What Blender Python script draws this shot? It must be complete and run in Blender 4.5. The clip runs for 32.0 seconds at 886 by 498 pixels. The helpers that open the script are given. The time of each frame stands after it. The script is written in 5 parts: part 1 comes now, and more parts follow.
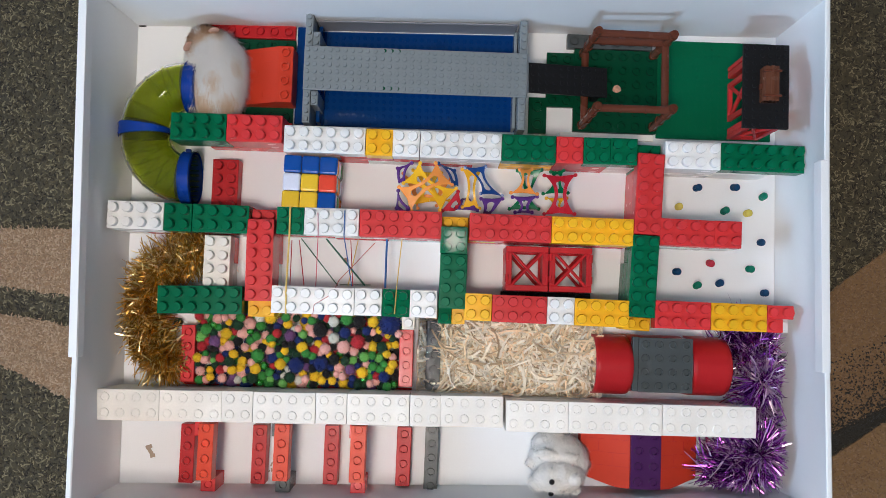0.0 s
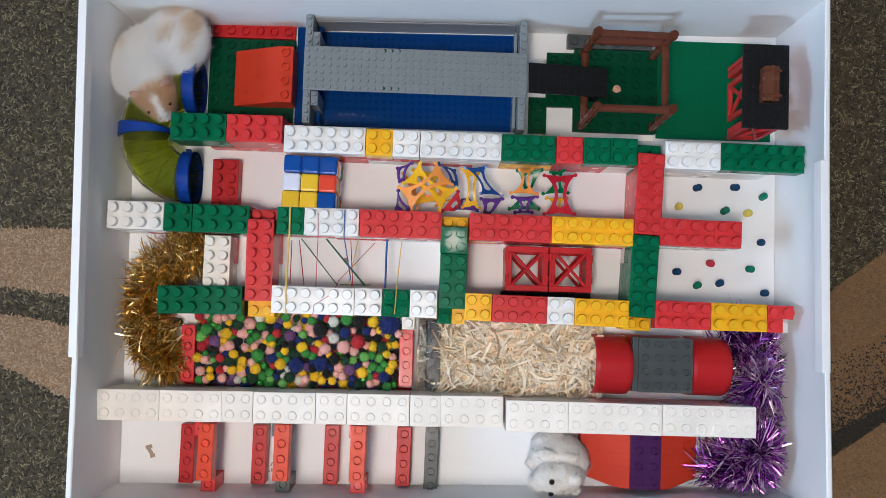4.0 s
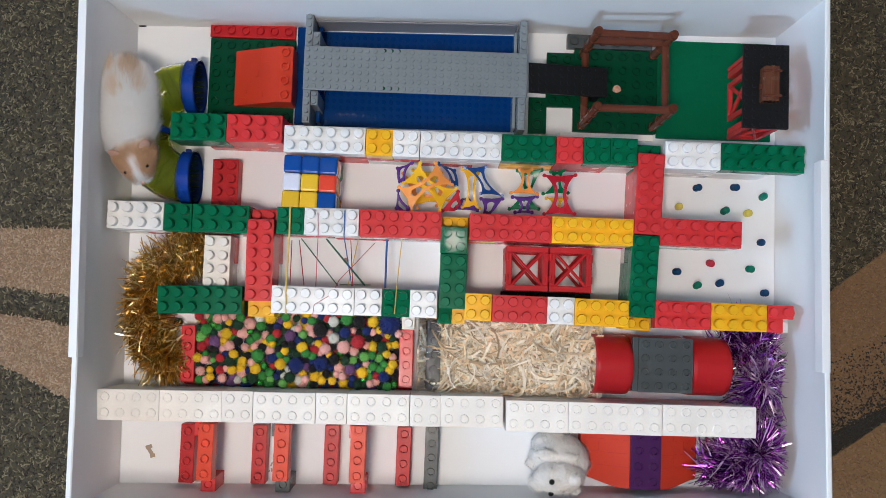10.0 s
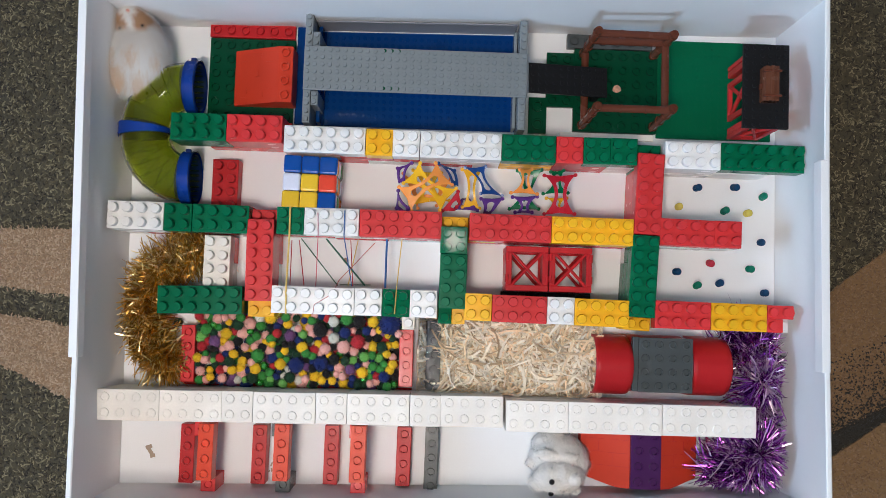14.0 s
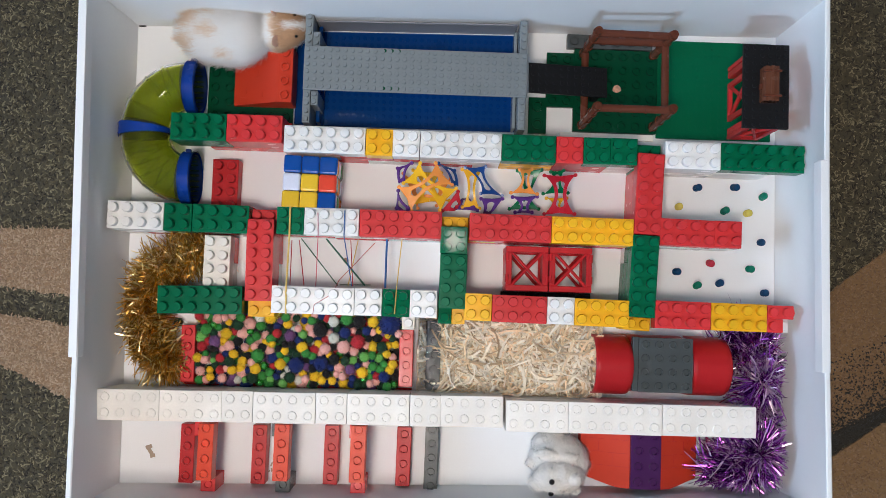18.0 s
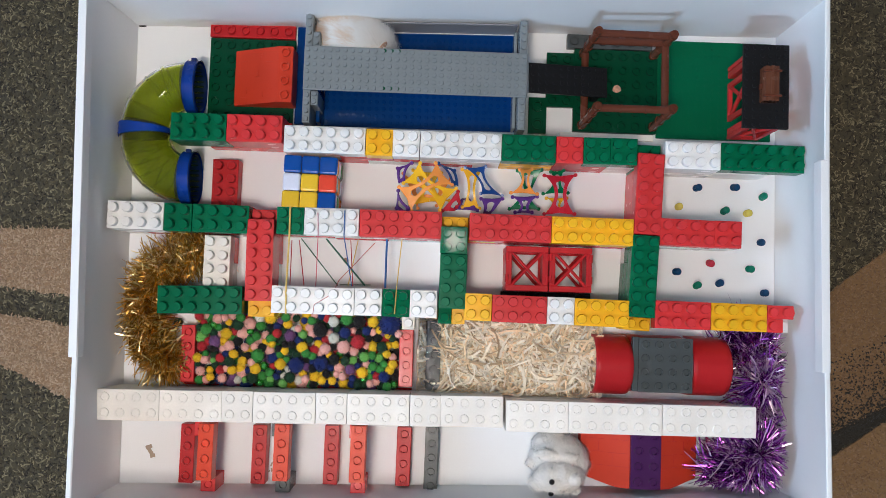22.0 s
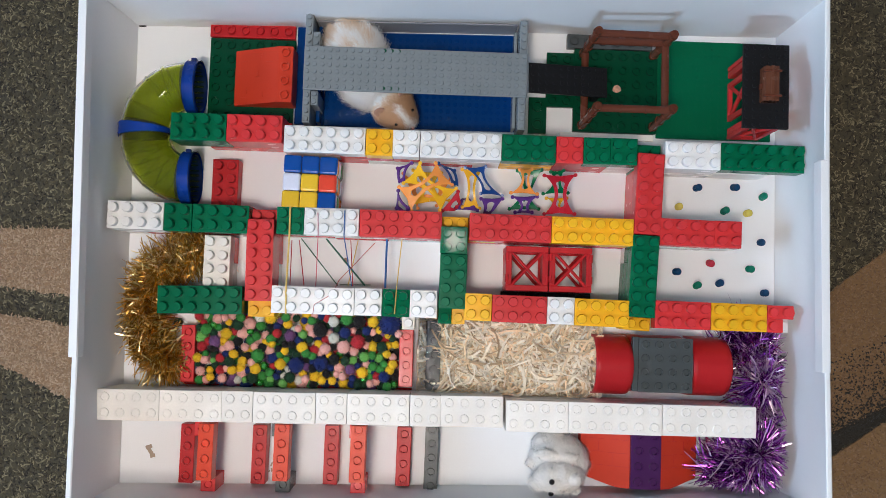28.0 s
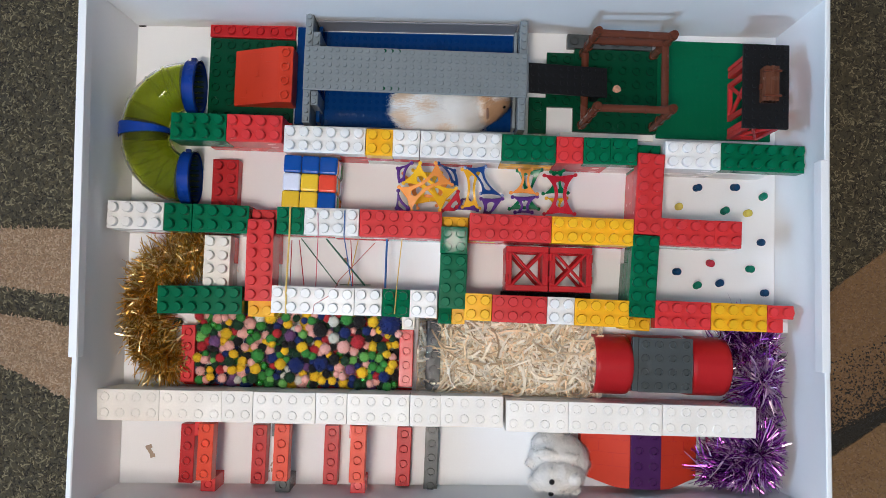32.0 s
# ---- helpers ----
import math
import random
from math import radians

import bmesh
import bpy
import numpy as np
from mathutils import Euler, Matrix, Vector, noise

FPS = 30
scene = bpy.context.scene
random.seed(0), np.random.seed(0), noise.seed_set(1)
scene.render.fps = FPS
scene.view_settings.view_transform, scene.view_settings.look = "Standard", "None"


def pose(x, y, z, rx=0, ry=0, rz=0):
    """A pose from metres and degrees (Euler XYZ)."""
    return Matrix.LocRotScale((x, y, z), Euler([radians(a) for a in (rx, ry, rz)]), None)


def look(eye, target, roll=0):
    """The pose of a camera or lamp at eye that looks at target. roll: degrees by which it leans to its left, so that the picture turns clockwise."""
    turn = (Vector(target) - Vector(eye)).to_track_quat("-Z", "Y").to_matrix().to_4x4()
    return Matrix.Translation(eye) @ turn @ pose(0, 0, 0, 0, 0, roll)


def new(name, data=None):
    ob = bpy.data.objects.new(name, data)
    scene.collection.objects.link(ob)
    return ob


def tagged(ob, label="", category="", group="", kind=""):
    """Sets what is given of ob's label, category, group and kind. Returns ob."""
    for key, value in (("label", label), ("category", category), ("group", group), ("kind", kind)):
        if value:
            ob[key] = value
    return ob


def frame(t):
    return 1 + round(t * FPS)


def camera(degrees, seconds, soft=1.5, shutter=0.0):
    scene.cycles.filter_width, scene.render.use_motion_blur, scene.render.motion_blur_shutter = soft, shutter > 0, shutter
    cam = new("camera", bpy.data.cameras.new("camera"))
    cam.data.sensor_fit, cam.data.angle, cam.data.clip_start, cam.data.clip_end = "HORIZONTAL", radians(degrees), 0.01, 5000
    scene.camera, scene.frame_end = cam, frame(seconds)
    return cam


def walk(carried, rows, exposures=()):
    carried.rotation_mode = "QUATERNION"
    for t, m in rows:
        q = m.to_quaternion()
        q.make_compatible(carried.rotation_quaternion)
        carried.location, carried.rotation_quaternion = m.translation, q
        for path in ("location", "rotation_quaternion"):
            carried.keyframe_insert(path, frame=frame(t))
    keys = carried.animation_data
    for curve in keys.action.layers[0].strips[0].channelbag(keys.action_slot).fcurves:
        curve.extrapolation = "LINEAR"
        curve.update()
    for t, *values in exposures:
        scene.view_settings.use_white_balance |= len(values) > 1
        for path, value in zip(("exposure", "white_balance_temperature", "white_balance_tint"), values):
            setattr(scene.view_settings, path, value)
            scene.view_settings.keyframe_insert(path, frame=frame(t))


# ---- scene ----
# One tray on a carpet, seen from straight above. Plan in centimetres, x along the brick walls, y away from the viewer.
cam = camera(52.5, 32.0, soft=0.75, shutter=0.5)
CAM_POSE = look((0, 0, 1.0), (0, 0.0594, 0), 2.0)
walk(cam, [(0, CAM_POSE), (32.0, CAM_POSE)], exposures=[(0, -0.12), (32.0, -0.12)])

# ---------------------------------------------------------------- world and lights
world = bpy.data.worlds.new("world")
scene.world = world
world.use_nodes = True
sky = world.node_tree.nodes.new("ShaderNodeTexSky")
sky.sky_type, sky.sun_disc, sky.sun_elevation, sky.sun_rotation = "NISHITA", False, radians(35), radians(200)
world.node_tree.links.new(sky.outputs[0], world.node_tree.nodes["Background"].inputs[0])
world.node_tree.nodes["Background"].inputs[1].default_value = 0.1


def area_lamp(name, at, target, sx, sy, watts, colour):
    lamp = bpy.data.lights.new(name, "AREA")
    lamp.shape, lamp.size, lamp.size_y, lamp.energy, lamp.color = "RECTANGLE", sx, sy, watts, colour
    ob = new(name, lamp)
    ob.matrix_world = look(at, target)
    return ob


def bulb_lamp(name, at, watts, colour):
    lamp = bpy.data.lights.new(name, "POINT")
    lamp.shadow_soft_size, lamp.energy, lamp.color = 0.004, watts, colour
    ob = new(name, lamp)
    ob.matrix_world = pose(*at)
    return ob


# daylight in the two windows, the pendant, the ceiling lamp and the two bulbs of the ceiling spots
area_lamp("window_daylight", (-0.60, -3.18, 1.50), (0.0, 0.2, 0.1), 0.80, 0.56, 43, (0.42, 0.68, 1.0))
area_lamp("window_daylight", (-3.38, -0.40, 1.75), (0.2, 0.0, 0.1), 1.20, 1.00, 72, (0.44, 0.69, 1.0))
area_lamp("pendant_light", (-0.22, -0.29, 1.74), (-0.22, -0.29, 0.0), 0.34, 0.34, 20.6, (1.0, 0.882, 0.80))
area_lamp("ceiling_spot_light", (0.04, 0.225, 2.32), (0.04, 0.225, 0.0), 0.06, 0.06, 0.2, (1.0, 0.92, 0.85))
area_lamp("ceiling_bulb_light", (-0.36, 0.70, 2.33), (-0.36, 0.70, 0.0), 0.11, 0.015, 0.5, (1.0, 0.85, 0.7))
bulb_lamp("ceiling_bulb_light", (0.0, 0.70, 2.32), 0.3, (1.0, 0.85, 0.7))

# ---------------------------------------------------------------- materials
C = 0.01


def material(name, colour, rough=0.4, metal=0.0, grain=0.0, grain_size=300.0, stain=0.0, stain_size=12.0,
             bump=0.0, bump_size=400.0, coat=0.0, trans=0.0, ior=1.45, vary=0.0, sheen=0.0, island=0.0, spec=0.5, soft=0.0):
    m = bpy.data.materials.new(name)
    m.use_nodes = True
    nt = m.node_tree
    b = nt.nodes["Principled BSDF"]
    co = nt.nodes.new("ShaderNodeTexCoord")
    rgb = nt.nodes.new("ShaderNodeRGB")
    rgb.outputs[0].default_value = (*colour, 1)
    last = rgb.outputs[0]
    # value shifts: fine grain, wide stains, piece by piece
    def shift(fac_out, amount, last):
        mr = nt.nodes.new("ShaderNodeMapRange")
        mr.inputs["To Min"].default_value, mr.inputs["To Max"].default_value = 1 - amount, 1 + amount
        nt.links.new(fac_out, mr.inputs["Value"])
        hs = nt.nodes.new("ShaderNodeHueSaturation")
        nt.links.new(mr.outputs[0], hs.inputs["Value"])
        nt.links.new(last, hs.inputs["Color"])
        return hs.outputs[0]
    def tex(size, detail=4.0):
        n = nt.nodes.new("ShaderNodeTexNoise")
        n.inputs["Scale"].default_value, n.inputs["Detail"].default_value = size, detail
        nt.links.new(co.outputs["Object"], n.inputs["Vector"])
        return n.outputs["Fac"]
    if grain:
        last = shift(tex(grain_size), grain, last)
    if stain:
        st = tex(stain_size, 6.0)
        last = shift(st, stain, last)
        mr = nt.nodes.new("ShaderNodeMapRange")
        mr.inputs["To Min"].default_value, mr.inputs["To Max"].default_value = max(0.03, rough * 0.7), min(1, rough * 1.35)
        nt.links.new(st, mr.inputs["Value"])
        nt.links.new(mr.outputs[0], b.inputs["Roughness"])
    else:
        b.inputs["Roughness"].default_value = rough
    if vary:
        oi = nt.nodes.new("ShaderNodeObjectInfo")
        last = shift(oi.outputs["Random"], vary, last)
    if island:
        ge = nt.nodes.new("ShaderNodeNewGeometry")
        last = shift(ge.outputs["Random Per Island"], island, last)
    nt.links.new(last, b.inputs["Base Color"])
    if bump:
        bp = nt.nodes.new("ShaderNodeBump")
        bp.inputs["Strength"].default_value, bp.inputs["Distance"].default_value = bump, 0.0008
        nt.links.new(tex(bump_size), bp.inputs["Height"])
        nt.links.new(bp.outputs[0], b.inputs["Normal"])
    b.inputs["Subsurface Weight"].default_value, b.inputs["Subsurface Scale"].default_value = soft, 0.003
    b.inputs["Subsurface Radius"].default_value = (1.0, 0.92, 0.85)
    b.inputs["Metallic"].default_value = metal
    b.inputs["Coat Weight"].default_value = coat
    b.inputs["Transmission Weight"].default_value = trans
    b.inputs["IOR"].default_value = ior
    b.inputs["Sheen Weight"].default_value = sheen
    b.inputs["Specular IOR Level"].default_value = spec
    return m


def plastic(name, colour, rough=0.24, spec=0.32, **kw):
    return material(name, colour, rough, grain=0.05, grain_size=500, stain=0.10, stain_size=35, bump=0.06, bump_size=160, vary=0.06, spec=spec, **kw)


RED = plastic("red_plastic", (0.64, 0.042, 0.045), spec=0.28)
DKRED = plastic("deep_red_plastic", (0.47, 0.018, 0.022), rough=0.32, spec=0.2)
ORANGE = plastic("orange_red_plastic", (0.66, 0.058, 0.024), rough=0.32, spec=0.2)
GREEN = plastic("green_plastic", (0.001, 0.135, 0.060), spec=0.13)
PLATEGREEN = plastic("dark_green_plastic", (0.001, 0.058, 0.026), spec=0.16)
FIELD = plastic("field_green_plastic", (0.0005, 0.125, 0.055), rough=0.45, spec=0.08)
WHITE = plastic("white_plastic", (0.80, 0.79, 0.77))
MATTWHITE = plastic("matt_white_plastic", (0.87, 0.84, 0.79), rough=0.5)
YELLOW = plastic("yellow_plastic", (0.86, 0.46, 0.018))
GREY = plastic("grey_plastic", (0.205, 0.23, 0.24), spec=0.4)
DKGREY = plastic("dark_grey_plastic", (0.068, 0.078, 0.08), spec=0.25)
BLACK = plastic("black_plastic", (0.010, 0.010, 0.011), rough=0.45, spec=0.2)
BLUE = material("blue_plastic", (0.001, 0.035, 0.160), 0.03, grain=0.06, grain_size=200, spec=0.16)
POOLBLUE = material("pool_blue_plastic", (0.001, 0.035, 0.160), 0.3, grain=0.08, grain_size=150, stain=0.15, stain_size=30, spec=0.08)
RINGBLUE = plastic("ring_blue_plastic", (0.006, 0.045, 0.30), rough=0.25)
BROWN = plastic("brown_plastic", (0.115, 0.032, 0.017))
CHEST = plastic("chest_brown_plastic", (0.12, 0.042, 0.022))
PURPLE = plastic("purple_plastic", (0.06, 0.013, 0.085))
CLEAR = material("clear_plastic", (0.97, 0.98, 0.98), 0.03, trans=1.0, ior=1.12)
CARD = material("white_card", (0.83, 0.825, 0.82), 0.65, grain=0.03, grain_size=600, stain=0.05, stain_size=7, bump=0.15, bump_size=90)
EDGE = material("card_edge", (0.84, 0.84, 0.84), 0.6, grain=0.06, grain_size=900, stain=0.05, stain_size=20)
PAPER = material("floor_sheet", (0.81, 0.83, 0.85), 0.5, grain=0.03, grain_size=700, stain=0.05, stain_size=9, bump=0.1, bump_size=60)
PALETTE = {"r": RED, "g": GREEN, "w": WHITE, "y": YELLOW, "o": ORANGE, "k": DKGREY, "e": GREY, "d": DKRED, "m": MATTWHITE, "p": PURPLE, "b": BLACK, "n": PLATEGREEN, "t": material("clear_green_plastic", (0.0, 0.15, 0.062), 0.05, trans=0.1, ior=1.5, bump=0.08, bump_size=55, spec=0.4)}


# ---------------------------------------------------------------- mesh helpers
def mesh_of(bm, name, mat, smooth=False):
    me = bpy.data.meshes.new(name)
    bm.to_mesh(me)
    bm.free()
    for m in (mat if isinstance(mat, (list, tuple)) else [mat]):
        me.materials.append(m)
    if smooth:
        me.polygons.foreach_set("use_smooth", [True] * len(me.polygons))
    return me


def part(name, bm, mat, parent=None, label="", smooth=False, m=None):
    me = bm if isinstance(bm, bpy.types.Mesh) else mesh_of(bm, name, mat, smooth)
    ob = new(name, me)
    if m is not None:
        ob.matrix_basis = m
    if parent is not None:
        ob.parent = parent
    if label:
        ob["label"] = label
    return ob


def thing(name, at, label, category, group="", kind="", turn=0.0):
    ob = new(name)
    ob.empty_display_size = 0.01
    ob.matrix_basis = pose(at[0] * C, at[1] * C, (at[2] if len(at) > 2 else 0) * C, 0, 0, turn)
    return tagged(ob, label, category, group, kind)


def box(bm, x0, x1, y0, y1, z0, z1, bevel=0.0, seg=1, slot=0):
    """A bevelled block, in centimetres."""
    made = bmesh.ops.create_cube(bm, size=1, matrix=Matrix.Translation(((x0 + x1) / 2 * C, (y0 + y1) / 2 * C, (z0 + z1) / 2 * C))
                                 @ Matrix.Diagonal(((x1 - x0) * C, (y1 - y0) * C, (z1 - z0) * C, 1)))
    vs = made["verts"]
    if bevel:
        es = list({e for v in vs for e in v.link_edges})
        r = bmesh.ops.bevel(bm, geom=es, offset=bevel * C, segments=seg, affect="EDGES", profile=0.5)
        fs = r["faces"]
        vs = list({v for f in fs for v in f.verts})
    if slot:
        for f in {f for v in vs for f in v.link_faces}:
            f.material_index = slot
    return vs


def rod(bm, a, b, r0, r1=None, n=10, caps=True):
    """A round bar from a to b, in centimetres."""
    a, b = Vector(a) * C, Vector(b) * C
    q = (b - a).to_track_quat("Z", "Y").to_matrix().to_4x4()
    return bmesh.ops.create_cone(bm, cap_ends=caps, segments=n, radius1=r0 * C, radius2=(r0 if r1 is None else r1) * C, depth=(b - a).length,
                                 matrix=Matrix.Translation((a + b) / 2) @ q)["verts"]


def ball(bm, at, r, u=12, v=8):
    """An ellipsoid, in centimetres; r is one radius or three."""
    r = r if isinstance(r, (list, tuple)) else (r, r, r)
    return bmesh.ops.create_uvsphere(bm, u_segments=u, v_segments=v, radius=1,
                                     matrix=Matrix.Translation(Vector(at) * C) @ Matrix.Diagonal((r[0] * C, r[1] * C, r[2] * C, 1)))["verts"]


def stud(bm, x, y, z, r, h, n=14, hollow=False):
    """A stud with a softened rim; a hollow one has a sunk top, as deep as given."""
    rings = []
    for rr, zz in ((r, z - 0.01), (r, z + h * 0.8), (r * 0.9, z + h)) + (((r * 0.68, z + h), (r * 0.62, z + h * (0.2 if hollow is True else hollow))) if hollow else ()):
        rings.append([bm.verts.new(((x + rr * math.cos(k * math.tau / n)) * C, (y + rr * math.sin(k * math.tau / n)) * C, zz * C)) for k in range(n)])
    for a, b in zip(rings, rings[1:]):
        for k in range(n):
            bm.faces.new((a[k], a[(k + 1) % n], b[(k + 1) % n], b[k]))
    bm.faces.new(rings[-1])


BRICKS = {}


def brick_mesh(nx, ny, pitch, h, mat, studs=True, sr=0.33, sh=0.42, gap=0.02):
    """One toy brick, its corner at the origin: a body with softened edges, and its studs."""
    key = (nx, ny, pitch, h, mat.name, studs, sr, sh)
    if key not in BRICKS:
        bm = bmesh.new()
        box(bm, gap, nx * pitch - gap, gap, ny * pitch - gap, gap * 0.5, h, 0.06, 2)
        if studs:
            for i in range(nx):
                for j in range(ny):
                    stud(bm, (i + 0.5) * pitch, (j + 0.5) * pitch, h, sr * pitch, sh * pitch, 16 if pitch > 1 else 10, 0.6 if pitch > 1.6 and sh < 0.13 else pitch > 1.4 and 0.12 < sh < 0.3)
        BRICKS[key] = mesh_of(bm, "brick", mat)
    return BRICKS[key]


def turned(x, y, z=0.0, rz=0.0):
    return pose(x * C, y * C, z * C, 0, 0, rz)


def jitter(a):
    return random.uniform(-a, a)


# ---------------------------------------------------------------- room: floor, walls, ceiling
def slab(name, x0, x1, y0, y1, z0, z1, mat, label=""):
    bm = bmesh.new()
    box(bm, x0, x1, y0, y1, z0, z1)
    return tagged(part(name, bm, mat), label, "", "", "structure")


ROOMWALL = material("room_wall_paint", (0.62, 0.60, 0.57), 0.8, grain=0.02, stain=0.04, stain_size=2)
CEIL = material("ceiling_paint", (0.72, 0.71, 0.69), 0.85, stain=0.02, stain_size=2)
slab("wall_north", -340, 210, 230, 242, -1, 240, ROOMWALL)
slab("wall_east", 210, 222, -332, 242, -1, 240, ROOMWALL)
# the west and south walls, each with its window
for name, x0, x1, y0, y1, z0, z1 in (("wall_west", -352, -340, -332, -102, -1, 240), ("wall_west_pier", -352, -340, 22, 242, -1, 240),
                                     ("wall_west_sill", -352, -340, -102, 22, -1, 123), ("wall_west_lintel", -352, -340, -102, 22, 227, 240),
                                     ("wall_south", -340, -107, -332, -320, -1, 240), ("wall_south_pier", -13, 210, -332, -320, -1, 240),
                                     ("wall_south_sill", -107, -13, -332, -320, -1, 116), ("wall_south_lintel", -107, -13, -332, -320, 184, 240)):
    slab(name, x0, x1, y0, y1, z0, z1, ROOMWALL)
slab("ceiling", -352, 222, -332, 242, 240, 250, CEIL)

for x in (-36, 0):
    spot = thing("ceiling_spot", (x, 70, 240), "small white ceiling spot with a bulb", "lamp", "ceiling spots")
    bm = bmesh.new()
    rod(bm, (0, 0, -4.5), (0, 0, 0), 2.4, 3.4, n=16)
    part("spot_socket", bm, EDGE, spot)
ceiling_dome = thing("ceiling_lamp", (4, 22.5, 240), "small round white ceiling lamp", "lamp")
bm = bmesh.new()
rod(bm, (0, 0, -6.5), (0, 0, 0), 5.5, 6.5, n=40)
part("lamp_dome", bm, EDGE, ceiling_dome)
pendant = thing("pendant_lamp", (-22, -29, 240), "wide white pendant lamp hanging from the ceiling", "lamp")
bm = bmesh.new()
rod(bm, (0, 0, -64), (0, 0, -52), 33, 8, n=40)
part("shade", bm, EDGE, pendant)
bm = bmesh.new()
rod(bm, (0, 0, -52), (0, 0, 0), 0.5, n=10)
part("cord", bm, EDGE, pendant)


# ---------------------------------------------------------------- carpet
def carpet_material():
    m = material("carpet_pile", (0.060, 0.047, 0.024), 0.95, grain=0.4, grain_size=260, stain=0.3, stain_size=60, bump=0.9, bump_size=330, sheen=0.2)
    return m


CARPET = carpet_material()
BEIGE = material("beige_carpet_pile", (0.285, 0.165, 0.085), 0.95, grain=0.12, grain_size=300, stain=0.22, stain_size=30, bump=0.9, bump_size=380, sheen=0.2)
bm = bmesh.new()
box(bm, -340, 210, -320, 230, -2.0, -0.8)
tagged(part("floor", bm, CARPET), "dark green-grey speckled carpet with beige bands", "carpet", "", "structure")


RUST = material("brown_carpet_pile", (0.21, 0.115, 0.045), 0.95, grain=0.12, grain_size=300, stain=0.2, stain_size=30, bump=0.9, bump_size=380, sheen=0.2)


def carpet_band(edge_a, edge_b, label, mat=BEIGE):
    """A raised beige patch of the carpet between two smooth edges, each (start, bend, end)."""
    bm = bmesh.new()
    rows = []
    n = 40
    for k in range(n + 1):
        t = k / n
        pts = []
        for a, b, c in (edge_a, edge_b):
            q = (1 - t) ** 2 * Vector(a) + 2 * t * (1 - t) * Vector(b) + t * t * Vector(c)
            q += Vector((jitter(0.12), jitter(0.12)))
            pts.append(q)
        rows.append([bm.verts.new((p.x * C, p.y * C, z * C)) for p in pts for z in (-0.9, -0.45)])
    for a, b in zip(rows, rows[1:]):
        bm.faces.new((a[1], b[1], b[3], a[3]))
        bm.faces.new((a[0], a[1], b[1], b[0])[::-1])
        bm.faces.new((a[2], a[3], b[3], b[2]))
    bmesh.ops.recalc_face_normals(bm, faces=bm.faces)
    return tagged(part("carpet_band", bm, mat), label, "carpet", "carpet bands", "structure")


def pile(name, label, place, count, mats, seed, z, size=0.42):
    """Curled yarn ends of the carpet's pile, at the places that place() gives."""
    rnd = random.Random(seed)
    verts, faces, slots = [], [], []
    for k in range(count):
        x, y = place(rnd)
        a, w = rnd.random() * 6.28, rnd.uniform(0.04, 0.09)
        turn, ln = rnd.gauss(0, 0.9), size * rnd.uniform(0.6, 1.3)
        h, slot = z + rnd.uniform(0.0, 0.14), rnd.randrange(len(mats))
        for s in range(4):
            nx, ny = -math.sin(a) * w, math.cos(a) * w
            zz = h + (0.0, 0.07, 0.08, 0.0)[s]
            verts += [((x + nx) * C, (y + ny) * C, zz * C), ((x - nx) * C, (y - ny) * C, (zz + 0.02) * C)]
            x, y, a = x + math.cos(a) * ln / 3, y + math.sin(a) * ln / 3, a + turn
            if s:
                n = len(verts)
                faces.append((n - 4, n - 3, n - 1, n - 2))
                slots.append(slot)
    me = bpy.data.meshes.new(name)
    me.from_pydata(verts, [], faces)
    for m in mats:
        me.materials.append(m)
    me.polygons.foreach_set("material_index", slots)
    return tagged(new(name, me), label, "carpet", "", "stuff")


def strips(rnd):
    """The two strips of carpet beside the tray."""
    return (rnd.uniform(-58, -36.5) if rnd.random() < 0.5 else rnd.uniform(38, 60), rnd.uniform(-32, 40))


def along_band(edge_a, edge_b, lo, hi, power=1.0):
    def place(rnd):
        t, s = rnd.uniform(lo, hi), rnd.random() ** power
        p, q = ((1 - t) ** 2 * Vector(a) + 2 * t * (1 - t) * Vector(b) + t * t * Vector(c) for a, b, c in (edge_a, edge_b))
        r = p.lerp(q, s)
        return r.x + rnd.gauss(0, 0.1), r.y + rnd.gauss(0, 0.1)
    return place


YARNS = [material("yarn_" + n, c, 0.95, island=0.3, sheen=0.2) for n, c in (("dark", (0.053, 0.041, 0.021)), ("grey", (0.090, 0.072, 0.038)), ("olive", (0.19, 0.158, 0.090)), ("black", (0.023, 0.018, 0.011)))]
SANDS = [material("yarn_" + n, c, 0.95, island=0.14, sheen=0.2) for n, c in (("sand", (0.34, 0.22, 0.13)), ("tan", (0.26, 0.16, 0.09)), ("pale", (0.40, 0.27, 0.17)))]
RUSTS = [material("yarn_" + n, c, 0.95, island=0.14, sheen=0.2) for n, c in (("brown", (0.21, 0.12, 0.058)), ("umber", (0.18, 0.10, 0.046)), ("ochre", (0.24, 0.14, 0.07)))]
pile("carpet_pile", "dark speckled carpet pile of curled yarn", strips, 46000, YARNS, 3, -0.82, 0.55)
BANDS = ((((-75, 5.0), (-55, 6.6), (-39, 6.8)), ((-75, 2.6), (-55, 0.9), (-39, -1.0)), 0.4, 1.0, SANDS),
         (((-75, -0.5), (-55, -1.8), (-39, -4.5)), ((-75, 2.0), (-55, -5.2), (-39, -13.0)), 0.4, 1.0, SANDS),
         (((41, 0.6), (52, 9.8), (72, 24)), ((41, -14.0), (52, -9.6), (72, 4.2)), 0.0, 0.6, RUSTS),
         (((41, -17.4), (50, -11.2), (72, 3)), ((41, -40), (52, -40), (72, -30)), 0.0, 0.6, RUSTS))
for k, (ea, eb, lo, hi, yarns) in enumerate(BANDS):
    pile("carpet_pile", "beige carpet pile of curled yarn", along_band(ea, eb, lo, hi), 5000, yarns, 20 + k, -0.46)
